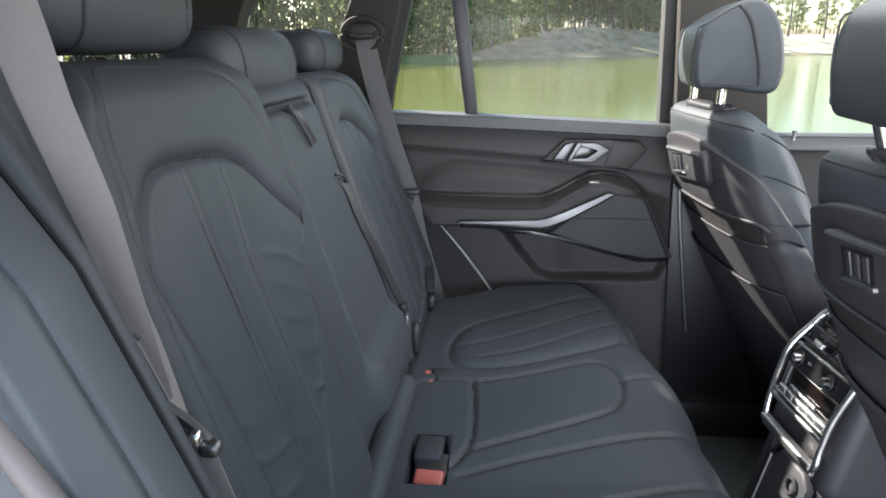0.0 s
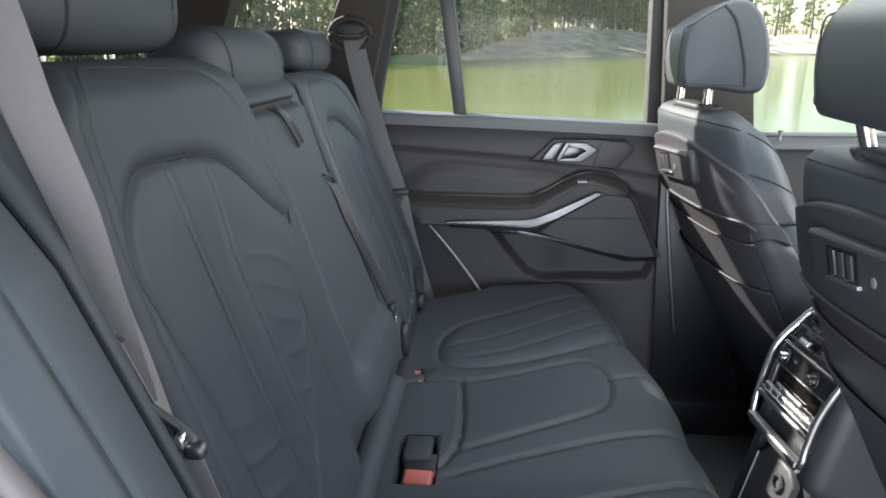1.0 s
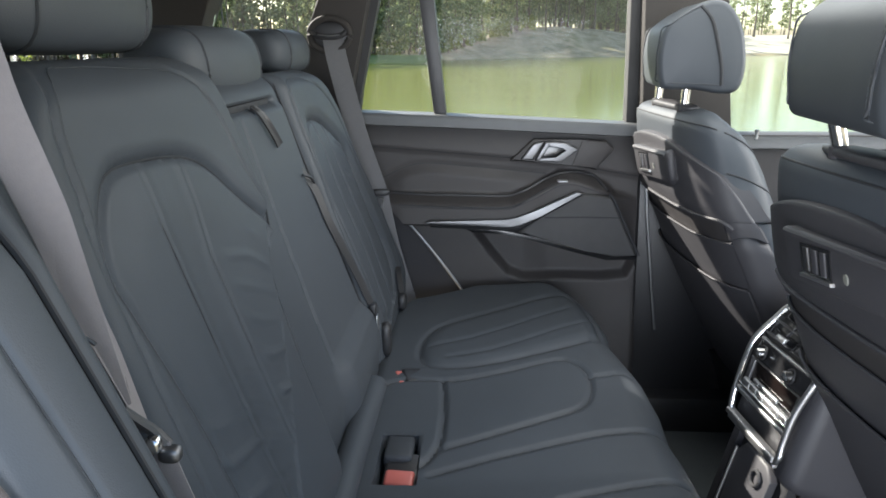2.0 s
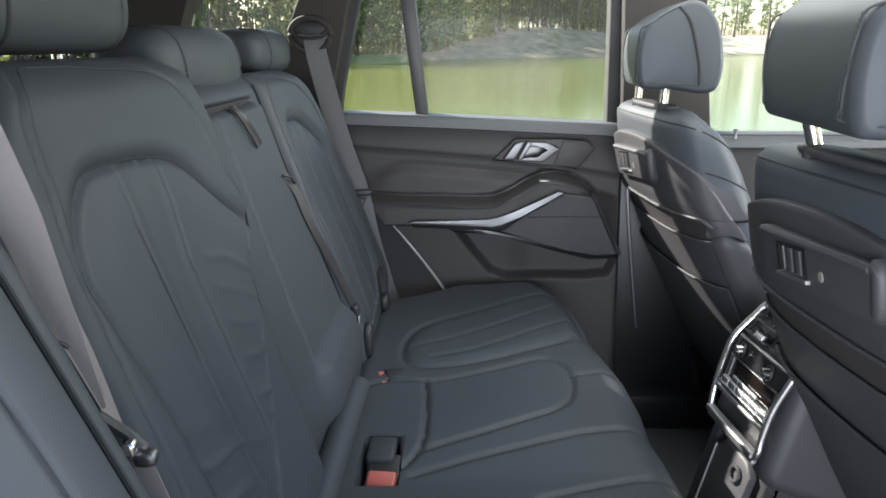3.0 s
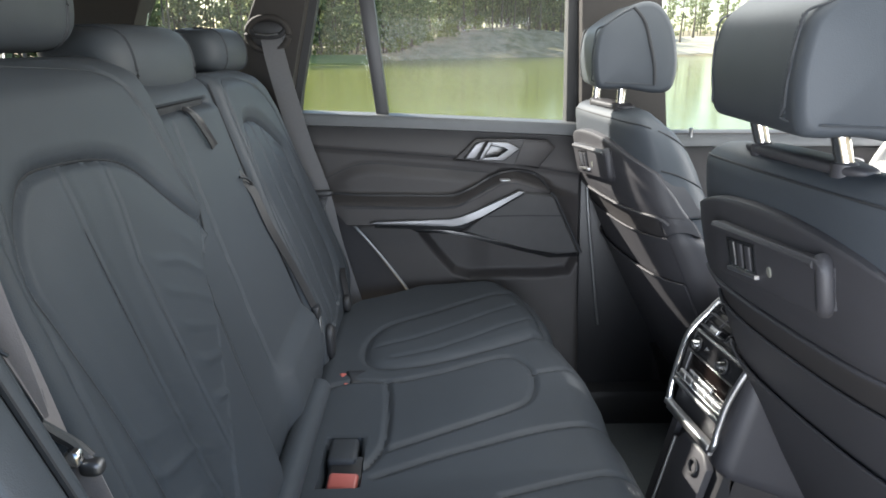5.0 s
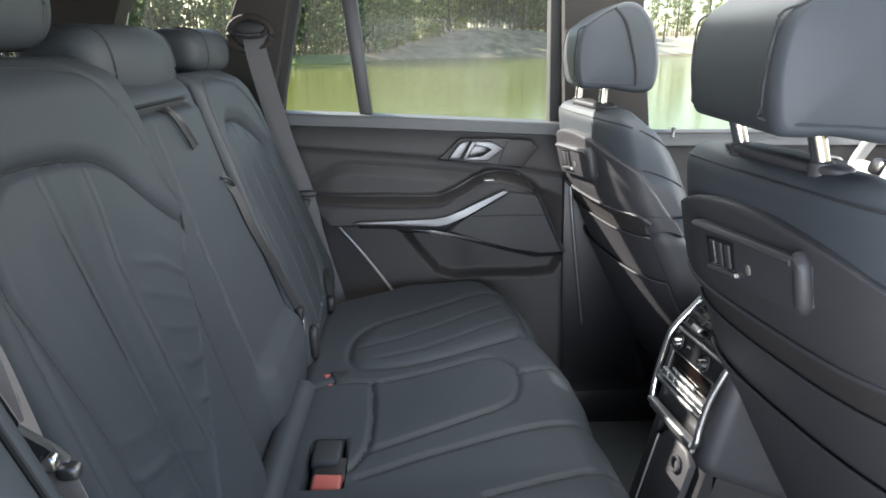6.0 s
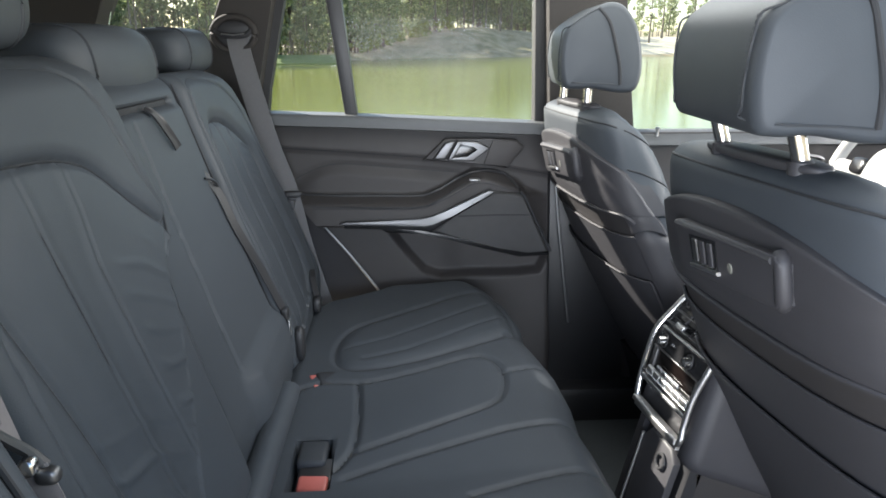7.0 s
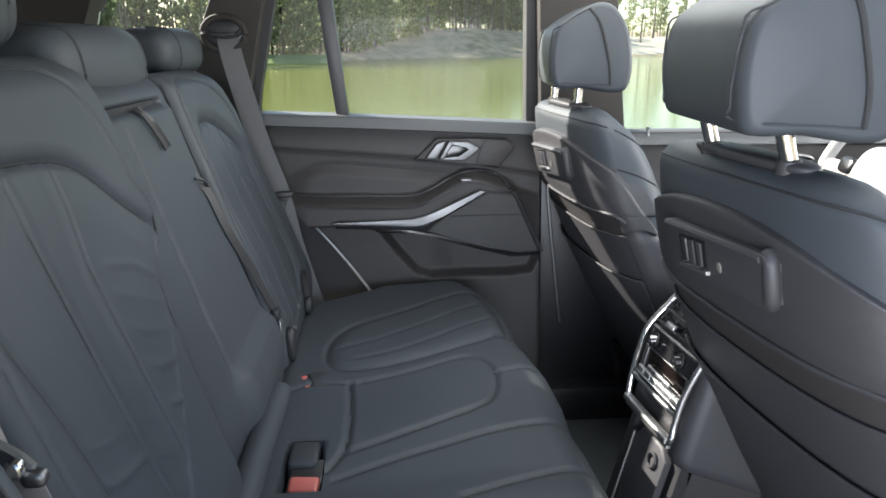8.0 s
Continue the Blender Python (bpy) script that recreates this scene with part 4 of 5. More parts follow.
def headrest(x, y, z, hx, hy, hz, lean, posts, wide):
    """A rear head restraint on two steel posts."""
    h = new("headrest")
    h.parent, h["label"] = bench, "leather head restraint on steel posts"
    h.location = (x, y, z)
    bend = lambda q: (q.x + lean * q.z - 0.25 * (q.y / hy) ** 2 * 0.06 + 0.012 * (q.z / hz) ** 2 * -1, q.y, q.z * (1 - 0.12 * (q.y / hy) ** 4))
    b = pillow((0, 0, 0), (hx, hy, hz), 5.0, 26, bend)
    part("cover", b, LEATHER, h)
    for s in (-1, 1):
        line = []
        for k in range(25):
            t = math.pi * (k / 24) - math.pi / 2
            q = Vector((math.cos(t), 0, math.sin(t)))
            yy = s * hy * wide
            n = (abs(math.cos(t)) ** 5.0 + abs(math.sin(t)) ** 5.0 + abs(wide) ** 5.0) ** (1 / 5.0)
            n0 = (1 - wide ** 5.0) ** (1 / 5.0) / (abs(math.cos(t)) ** 5.0 + abs(math.sin(t)) ** 5.0) ** (1 / 5.0)
            p = Vector((hx * math.cos(t) * n0, yy, hz * math.sin(t) * n0))
            line.append(Vector(bend(p)) * 1.003)
        part("piping", tube(line, 0.0022, 6), LEATHER_DARK, h, "raised seam")
    for s in posts:
        part("post", tube([(-0.01, s, -hz - 0.05), (-0.01, s, -hz * 0.6)], 0.006, 12), CHROME, h, "chrome post")
        part("collar", tube([(-0.01, s, -hz - 0.052), (-0.01, s, -hz - 0.040), (-0.01, s, -hz - 0.037)], [0.014, 0.014, 0.009], 14), BLACK, h, "black collar")
    return h


headrest(-0.430, 0.685, 1.487, 0.055, 0.158, 0.066, -0.06, (-0.06, 0.06), 0.62)
headrest(-0.404, 0.998, 1.404, 0.055, 0.150, 0.052, -0.08, (-0.06, 0.06), 0.72)
headrest(-0.402, 1.388, 1.418, 0.044, 0.112, 0.042, -0.08, (-0.05, 0.05), 0.62)

# ---------------------------------------------------------------- belts and buckles


def buckle(place, turn, label, tall=0.05):
    b = thing("belt_buckle", label, "belt buckle", place, group="belt buckles of the bench")
    b.rotation_euler = [radians(a) for a in turn]
    part("housing", box((-0.022, -0.014, -0.03), (0.022, 0.014, tall), 0.006, 3), BLACK, b)
    part("release_button", box((-0.019, -0.010, tall - 0.004), (0.019, 0.010, tall + 0.012), 0.004, 3), RED, b, "red release button")
    return b


recessed = thing("belt_buckle", "black belt buckle with a red button in the cushion recess", "belt buckle", (-0.113, 0.812, 0.848), group="belt buckles of the bench")
recessed.rotation_euler = (radians(14), 0, radians(-4))
part("housing", box((-0.025, -0.016, -0.020), (0.025, 0.045, 0.002), 0.005, 3), BLACK, recessed)
part("release_button", box((-0.021, -0.021, -0.014), (0.021, 0.008, 0.009), 0.005, 3), RED, recessed, "red release button")
part("recess_flap", box((-0.140, 0.838, 0.840), (-0.098, 0.893, 0.866), 0.006, 3), LEATHER_DARK, bench, "dark flap over the buckle recess")
buckle((-0.128, 1.095, 0.850), (82, 8, -72), "belt buckle with a red button pressed flat on the cushion", 0.012)

far_belt = thing("seat_belt", "dark grey seat belt hanging down the far pillar", "seat belt", group="seat belts")
part("webbing", ribbon([(-0.340, 1.590, 1.452), (-0.336, 1.580, 1.430), (-0.327, 1.572, 1.39), (-0.306, 1.566, 1.305), (-0.279, 1.564, 1.203), (-0.245, 1.566, 1.095), (-0.220, 1.570, 0.968), (-0.178, 1.568, 0.815)], ((1, 0, 0.25), (1, 0, 0.35)), 0.047), WEB, far_belt)
guide = part("belt_guide", tube([(-0.346 + 0.047 * math.cos(t), 1.586 - 0.006 * math.cos(t), 1.452 + 0.036 * math.sin(t)) for t in np.linspace(0, 2 * math.pi, 33)[:-1]], 0.0075, 10, True), PILLAR, far_belt, "rounded cloth-grey belt outlet")
part("hollow", pillow((-0.346, 1.600, 1.452), (0.044, 0.010, 0.032), 3.0, 10), BLACK, guide, "dark hollow of the outlet")
part("slot", tube(smooth_line([(-0.384, 1.580, 1.461), (-0.372, 1.575, 1.450), (-0.345, 1.573, 1.447), (-0.318, 1.575, 1.450), (-0.306, 1.580, 1.461)], 6), 0.0055, 8), BLACK, guide, "black slot lip")
part("slot_lip", tube([(-0.370, 1.571, 1.452), (-0.345, 1.569, 1.4495), (-0.320, 1.571, 1.452)], 0.0018, 8), SATIN, guide, "bright lip")
tongue = part("tongue", pillow((-0.2435, 1.556, 1.097), (0.031, 0.008, 0.008), 3.0, 8, lambda q: (q.x, q.y, q.z + 0.05 * q.x)), BLACK, far_belt, "black belt tongue")
part("blade", tube([(-0.252, 1.559, 1.085), (-0.256, 1.559, 1.055), (-0.238, 1.559, 1.050), (-0.231, 1.559, 1.082)], 0.0022, 6, True), SATIN, tongue, "steel blade")

mid_belt = thing("seat_belt", "black middle belt lying along the backrest gap", "seat belt", group="seat belts")
part("webbing", ribbon([(back_x(1.235) + 0.002, 1.078, 1.235), (back_x(1.2) + 0.011, 1.092, 1.2), (back_x(1.14) + 0.012, 1.100, 1.14), (back_x(1.05) + 0.013, 1.136, 1.05), (back_x(0.97) + 0.014, 1.158, 0.97)], ((0.5, 1, 0), (0.5, 1, 0)), 0.016), BLACK, mid_belt)
mt = part("tongue", box((back_x(0.965) + 0.008, 1.146, 0.952), (back_x(0.965) + 0.022, 1.168, 0.974), 0.004, 3), BLACK, mid_belt, "black belt tongue")
part("blade", box((back_x(0.94) + 0.014, 1.142, 0.920), (back_x(0.94) + 0.017, 1.158, 0.954), 0.001), SATIN, mt, "steel blade")
part("loop", tube(smooth_line([(back_x(1.228) + 0.008, 1.062, 1.230), (back_x(1.22) + 0.013, 1.078, 1.224), (back_x(1.212) + 0.014, 1.092, 1.212)], 4), 0.0022, 6), BLACK, mid_belt, "small black loop")
part("anchor", pillow((-0.178, 1.175, 0.895), (0.010, 0.016, 0.034), 3, 8), BLACK, mid_belt, "black anchor housing")
side_anchor = thing("belt_anchor", "black lower belt anchor beside the far cushion", "belt anchor", (-0.172, 1.40, 0.885))
part("housing", pillow((0, 0, 0), (0.010, 0.018, 0.018), 3, 8), BLACK, side_anchor)
part("strap", ribbon([(0, 0.0, 0.02), (-0.01, 0.03, 0.05), (-0.015, 0.06, 0.06)], ((1, 0, 0), (1, 0, 0)), 0.012), BLACK, side_anchor)

near_belt = thing("seat_belt", "pale grey seat belt hanging down beside the open door", "seat belt", group="seat belts")
BELT_OUT = smooth_line([(-0.361, 0.39, 1.6), (-0.331, 0.395, 1.456), (-0.319, 0.395, 1.408), (-0.314, 0.395, 1.391), (-0.297, 0.395, 1.338), (-0.288, 0.395, 1.312), (-0.274, 0.395, 1.266), (-0.261, 0.395, 1.238), (-0.242, 0.395, 1.191)], 6)
BELT_IN = smooth_line([(-0.33099999999999996, 0.402, 1.6), (-0.301, 0.408, 1.457), (-0.291, 0.408, 1.407), (-0.287, 0.408, 1.39), (-0.272, 0.408, 1.336), (-0.267, 0.408, 1.309), (-0.259, 0.408, 1.262), (-0.251, 0.408, 1.233), (-0.238, 0.408, 1.175)], 6)
part("webbing", sheet(lambda u, v: BELT_OUT[round(u * 48)].lerp(BELT_IN[round(u * 48)], v), 48, 6, (-0.0012, 0.0006, 0)), WEB_NEAR, near_belt)
nt_ = part("tongue", tube(smooth_line([(-0.247, 0.392, 1.195), (-0.241, 0.398, 1.184), (-0.233, 0.404, 1.172), (-0.225, 0.406, 1.161)], 5), 0.0042, 8), BLACK, near_belt, "black belt tongue")
part("blade", pillow((-0.2315, 0.398, 1.1655), (0.006, 0.006, 0.007), 2.5, 10), CHROME, nt_, "steel blade")
part("latch_plate", pillow((-0.2225, 0.402, 1.156), (0.008, 0.006, 0.006), 3, 10), SATIN_DARK, nt_, "grey metal latch plate")
part("lower_webbing", ribbon([(-0.232, 0.401, 1.162), (-0.222, 0.400, 1.128), (-0.205, 0.400, 1.07), (-0.18, 0.402, 0.98)], ((1, 0.3, 0.3), (1, 0.3, 0.3)), 0.020), WEB_NEAR, near_belt)
part("sleeve", tube([(-0.255, 0.386, 1.194), (-0.251, 0.385, 1.182), (-0.243, 0.384, 1.155), (-0.230, 0.385, 1.115), (-0.205, 0.388, 1.05), (-0.17, 0.392, 0.96)], [0.004, 0.010, 0.013, 0.013, 0.013, 0.013], 12), BLACK, near_belt, "black plastic sleeve")

# ---------------------------------------------------------------- front seats
REAR = [(0.60, 0.300), (0.72, 0.238), (0.85, 0.168), (1.0, 0.093), (1.05, 0.070), (1.10, 0.047), (1.15, 0.024), (1.20, 0.009), (1.25, 0.0), (1.29, -0.003), (1.303, 0.003), (1.311, 0.012), (1.316, 0.026)]
WIDE = [(0.60, 0.215), (0.80, 0.232), (1.0, 0.238), (1.12, 0.226), (1.20, 0.212), (1.25, 0.208), (1.28, 0.200), (1.30, 0.182), (1.311, 0.158), (1.316, 0.125)]
DEEP = [(0.60, 0.080), (1.0, 0.080), (1.15, 0.077), (1.207, 0.073), (1.25, 0.063), (1.278, 0.052), (1.298, 0.037), (1.311, 0.024), (1.316, 0.010)]
SHELL_TURN = [(0.70, 100), (1.0, 100), (1.113, 90), (1.167, 79), (1.213, 64), (1.235, 52), (1.262, 44)]
ROUND = 3.0


def seat_at(z, turn, out=0.0):
    """A point of the backrest at the height z: turn 0 is the middle of the rear, 90 the widest place of a side."""
    w, d = along(WIDE, z) + out, along(DEEP, z) + out
    c, s = math.cos(radians(turn)), math.sin(radians(turn))
    q = (abs(c) ** ROUND + abs(s) ** ROUND) ** (-1 / ROUND)
    return (along(REAR, z) + along(DEEP, z) - d * c * q, w * s * q, z)


def seat_side(x, z, sy, out=0.0):
    """The point of a side at x and z."""
    w, d = along(WIDE, z), along(DEEP, z)
    k = min(1.0, abs(x - along(REAR, z) - d) / d)
    return (x, sy * (w * (1 - k ** ROUND) ** (1 / ROUND) + out), z)


HEAD = [(0.006, 1.350), (-0.002, 1.390), (0.000, 1.428), (0.007, 1.450), (0.025, 1.467), (0.053, 1.485), (0.083, 1.497), (0.111, 1.489), (0.135, 1.455), (0.147, 1.410), (0.149, 1.370), (0.139, 1.342), (0.111, 1.337), (0.061, 1.344), (0.025, 1.343)]
HEAD_MID, HEAD_HALF = (0.072, 1.415), 0.126


def head_point(k, turn, y):
    """The profile of the head restraint shrunk to k, at the point number turn of 90, at y."""
    p = HEAD_RING[int(turn) % len(HEAD_RING)]
    return (HEAD_MID[0] + (p[0] - HEAD_MID[0]) * k, y, HEAD_MID[1] + (p[1] - HEAD_MID[1]) * k)


HEAD_RING = curve2(HEAD, 6, True)


def head_slices():
    """How far out each slice stands, and how much it has shrunk."""
    out = []
    for k in range(15):
        a = math.pi / 2 * k / 14
        out.append((HEAD_HALF - 0.024 + 0.017 * math.sin(a), 1 - 0.14 * (1 - math.cos(a))))
    return out + [(HEAD_HALF - 0.005, 0.78), (HEAD_HALF - 0.003, 0.6), (HEAD_HALF - 0.001, 0.4), (HEAD_HALF, 0.15)]


def head_cover():
    bm = bmesh.new()
    half = head_slices()
    rows = [(-y, k) for y, k in half[::-1]] + [(y * 0.3 - 0.0, 1.0) for y in (-0.2, 0.2)] + half
    rings = [[bm.verts.new(head_point(k, i, y)) for i in range(len(HEAD_RING))] for y, k in rows]
    n = len(HEAD_RING)
    for a, b in zip(rings, rings[1:]):
        for i in range(n):
            bm.faces.new((a[i], a[(i + 1) % n], b[(i + 1) % n], b[i]))
    bm.faces.new(rings[0])
    bm.faces.new(rings[-1])
    return bm


def head_side(x, z, sy, out=0.0006):
    """The point of the head restraint's side at x and z."""
    u, v = x - HEAD_MID[0], z - HEAD_MID[1]
    a = math.atan2(v, u)
    r = min(HEAD_RING, key=lambda p: abs(math.remainder(math.atan2(p[1] - HEAD_MID[1], p[0] - HEAD_MID[0]) - a, 2 * math.pi)))
    k = min(1.0, math.hypot(u, v) / math.hypot(r[0] - HEAD_MID[0], r[1] - HEAD_MID[1]))
    table = sorted((kk, y) for y, kk in head_slices())
    return (x, sy * (along(table, k) + out), z)


def front_seat(place, turn, label, hx, seam_y, head_turn):
    """A front seat seen from behind: backrest, hard shell, pockets, socket panel and head restraint."""
    s = thing("front_seat", label, "car seat", place, group="front seats")
    s.rotation_euler = (0, 0, radians(turn))
    zs = list(np.linspace(0.62, 1.24, 36)) + [1.255, 1.268, 1.28, 1.29, 1.297, 1.303, 1.308, 1.312, 1.3145, 1.316]
    bm = bmesh.new()
    rings = [[bm.verts.new(seat_at(z, a)) for a in np.linspace(0, 360, 81)[:-1]] for z in zs]
    for a, b in zip(rings, rings[1:]):
        for k in range(len(a)):
            bm.faces.new((a[k], a[(k + 1) % len(a)], b[(k + 1) % len(a)], b[k]))
    bm.faces.new(rings[0][::-1])
    bm.faces.new(rings[-1])
    part("backrest", bm, LEATHER, s, "dark leather backrest")
    # seams of the leather
    seam = [seat_at(z, t, 0.0004) for t, z in ((-80, 1.288), (-62, 1.293), (-40, 1.295), (0, 1.2955), (40, 1.295), (62, 1.293), (80, 1.288))]
    part("piping", tube(smooth_line(seam, 8), 0.0016, 6), SEAM, s, "seam line, its crease shade in the colour")
    for sy in (-1, 1):
        line = [seat_side(x, z, sy, 0.0004) for x, z in ((0.045, 1.284), (0.066, 1.274), (0.088, 1.261), (0.108, 1.246))]
        part("piping", tube(smooth_line(line, 6), 0.0016, 6), SEAM, s, "seam line, its crease shade in the colour")
        line = [seat_side(x, z, sy, 0.0004) for x, z in ((0.052, 1.214), (0.084, 1.205), (0.127, 1.184), (0.160, 1.160))]
        part("piping", tube(smooth_line(line, 6), 0.0018, 6), SEAM, s, "seam line, its crease shade in the colour")
    # hard shell round the rear, down to the lip over the pockets
    LIP = 1.128

    def shell(u, v):
        top = 1.262 - 0.020 * abs(2 * u - 1) ** 2 - 0.035 * abs(2 * u - 1) ** 5
        z = LIP + (top - LIP) * v
        a = (2 * u - 1) * along(SHELL_TURN, z)
        rim = min((top - z), (1 - abs(2 * u - 1)) * 0.16)
        return seat_at(z, a, 0.010 - edge(rim, 0.008) - edge(z - LIP, 0.004))
    part("back_shell", sheet(shell, 90, 40, (0.03, 0, 0)), SEAT_PLASTIC, s, "hard grey plastic shell")
    for sy in (-1, 1):
        for z0, z1, out, label2 in ((1.093, LIP + 0.002, 0.0095, ""), (0.70, 1.090, 0.008, "plain lower side of the shell")):
            def wing(u, v, z0=z0, z1=z1, out=out):
                bow = 0.012 * math.sin(math.pi * u)
                z = z0 + (z1 - z0) * v + bow * (1 - v if z0 > 1 else v)
                a = 52 + (along(SHELL_TURN, z) - 52) * u
                rim = min(u * 0.09, (1 - u) * 0.09, z1 + bow - z if z0 < 1 else 1.0)
                return seat_at(z, sy * a, out - edge(max(0.0, rim), 0.006))
            part("shell_side", sheet(wing, 20, 30, (0.012, -sy * 0.012, 0)), SEAT_PLASTIC, s, label2 or "side of the shell")

    def rear(u, v, top, out, lo=0.70, turn=55):
        z = lo + (top - lo) * v
        sag = 0.010 * (1 - (2 * u - 1) ** 2) * v
        return seat_at(z - sag, (2 * u - 1) * turn, out * (0.3 + 0.7 * v) + 0.001)
    part("lower_panel", sheet(lambda u, v: rear(u, v, LIP + 0.004, 0.002), 40, 40, (0.02, 0, 0)), DOOR_HARD, s, "recessed lower back panel")
    for top, out, turn2 in ((1.086, 0.006, 54), (0.998, 0.012, 53)):
        at = lambda u, v, top=top, out=out, turn2=turn2: rear(u, v, top, out, 0.70, turn2)
        pk = part("map_pocket", sheet(at, 40, 24, (0.004, 0, 0)), SEAT_PLASTIC, s, "flat grey map pocket")
        rim = [Vector(at(u, 1.0)) + Vector((-0.0005, 0, 0.001)) for u in np.linspace(0.0, 1.0, 30)]
        part("pocket_rim", tube(rim, 0.0024, 8), SEAT_PLASTIC, pk, "stiff pocket rim")
    part("shell_lip", tube(smooth_line([Vector(seat_at(z, a, 0.011)) for a, z in ((-60, LIP - 0.012), (-52, LIP), (-30, LIP - 0.001), (0, LIP - 0.002), (30, LIP - 0.001), (52, LIP), (60, LIP - 0.012))], 8), 0.0036, 8), SEAT_PLASTIC, s, "rounded lip over the pockets")
    # socket panel that stands out of the shell
    pc, ph = PANEL[0], PANEL[1]
    outline = [(ph, 1.168), (ph, 1.218), (ph - 0.006, 1.226), (-ph + 0.008, 1.236), (-ph, 1.229), (-ph, 1.186), (-ph + 0.010, 1.178), (ph - 0.010, 1.161)]
    on_panel = lambda a, b, h: (along(REAR, b) - 0.006 - h, a + pc, b)
    panel = part("socket_panel", plate(outline, on_panel, 0.016, 0.003, 3), SEAT_PLASTIC, s, "raised socket panel")
    part("panel_ridge", tube(smooth_line([on_panel(a, b, 0.014) for a, b in ((ph - 0.002, 1.220), (0.0, 1.226), (-ph + 0.012, 1.230))], 6), 0.0045, 8), SEAT_PLASTIC, panel, "raised upper ridge")
    part("panel_end", tube(smooth_line([on_panel(-ph + a, b, h) for a, b, h in ((0.014, 1.234, 0.004), (0.006, 1.228, 0.008), (0.004, 1.208, 0.0085), (0.006, 1.190, 0.008), (0.014, 1.181, 0.004))], 6), 0.0085, 12), SEAT_PLASTIC, panel, "rounded grip at the panel's end")
    sk = lambda a, b: (a * ph, 1.166 + 0.056 * b + 0.010 * (0.6 - a))
    part("socket_frame", plate([sk(0.66, 0.22), sk(0.66, 0.86), sk(0.10, 0.88), sk(0.10, 0.24)], on_panel, 0.0168, 0), GLOSS, panel, "gloss black socket")
    for k in range(3):
        a = 0.54 - 0.16 * k
        part("socket_slot", plate([sk(a + 0.045, 0.30), sk(a + 0.045, 0.80), sk(a - 0.045, 0.80), sk(a - 0.045, 0.30)], on_panel, 0.0185, 0.0006), SATIN_DARK if k == 0 else SEAT_PLASTIC, panel, "pale slot")
    part("socket_sill", plate([sk(0.66, 0.14), sk(0.66, 0.22), sk(0.06, 0.24), sk(0.06, 0.16)], on_panel, 0.021, 0.001), SATIN, panel, "bright lower edge")
    mark = [sk(-0.16 + 0.035 * math.cos(t), 0.42 + 0.11 * math.sin(t)) for t in np.linspace(0, 6.28, 15)[:-1]]
    part("socket_mark", plate(mark, on_panel, 0.0166, 0), LINING, panel, "pale symbol")
    # seat base and rails
    part("seat_base", pillow((0.52, 0, 0.74), (0.27, 0.25, 0.085), 4, 14), LEATHER_DARK, s, "seat cushion")
    part("base_cover", sheet(lambda u, v: (0.255 + 0.05 * math.cos(v * 1.5), -0.215 + 0.43 * u, 0.52 + 0.16 * v), 10, 8, (0.05, 0, 0)), BLACK, s, "black plastic base cover")
    for sy in (-0.19, 0.19):
        part("seat_rail", box((0.22, sy - 0.022, 0.468), (0.75, sy + 0.022, 0.53), 0.005), BLACK, s, "black steel seat rail")
    # head restraint
    h = new("headrest")
    h.parent, h["label"] = s, "padded head restraint on chrome posts"
    h.location, h.rotation_euler = (hx, 0, 0.008), (0, 0, radians(head_turn))
    part("cover", head_cover(), LEATHER, h)
    rear_z = [1.358, 1.37, 1.39, 1.41, 1.43, 1.449]
    rear_x = lambda z: min(p[0] for p in HEAD_RING if abs(p[1] - z) < 0.012)
    for sy in (-1, 1):
        groove = smooth_line([head_side(x, z, sy) for x, z in ((0.063, 1.486), (0.082, 1.462), (0.096, 1.42), (0.105, 1.385), (0.109, 1.352))], 6)
        part("piping", tube(groove, 0.0032, 8), SEAM, h, "dark groove")
        wide_y = seam_y if sy < 0 else 0.104
        back = [(rear_x(z) - 0.0002, sy * along([(1.35, wide_y - 0.008), (1.40, wide_y), (1.45, wide_y + 0.005)], z), z) for z in rear_z]
        top = [head_side(x, z, sy) for x, z in ((0.016, 1.4565), (0.030, 1.467), (0.047, 1.478), (0.063, 1.486))]
        low = [head_side(x, z, sy) for x, z in ((0.109, 1.352), (0.080, 1.354), (0.050, 1.355), (0.022, 1.356))]
        line = smooth_line(low + back + top, 5)
        part("piping", tube(line, 0.0013, 6), LEATHER_DARK, h, "raised seam")
        for o in (-0.0045, 0.0045) if sy < 0 else ():
            stitches("stitching", [(k, k) for k in back], lambda a, b, o=o: Vector(b) + Vector((-0.0008, o, 0)), h, 0.0052, 0.0034, 0.0007, LEATHER)
    for y in (-0.072, 0.066):
        part("post", tube([(0.020, y, 1.290), (0.020, y, 1.318), (0.048 + hx, y, 1.375)], 0.0085, 16), CHROME, s, "chrome post")
        part("collar", tube([(0.020, y, 1.308), (0.020, y, 1.321), (0.020, y, 1.3235)], [0.0125, 0.0125, 0.009], 16), SEAT_PLASTIC, s, "grey post collar")
    part("post_cover", pillow((0.028, 0, 1.3155), (0.022, 0.100, 0.0075), 3, 14), SEAT_PLASTIC, s, "smooth grey cover round the posts")
    return s


PANEL = (-0.010, 0.102)
front_seat((0.380, 0.705, 0.0), 5.7, "dark leather front seat with a socket panel on its back", -0.048, 0.098, -10.0)
front_seat((0.352, 1.392, 0.0), 5.7, "dark leather front seat beside the far door, sun on its shoulder", -0.026, 0.100, -12.0)

# ---------------------------------------------------------------- rear end of the centre console
console = thing("center_console", "dark centre console with vents and chrome frame", "console", (0, 0, 0))
CY0, CY1 = 0.884, 1.040


def con_x(z):
    return 0.432 + 0.22 * (z - 0.84) + 0.62 * max(0.0, z - 0.962) ** 1.08


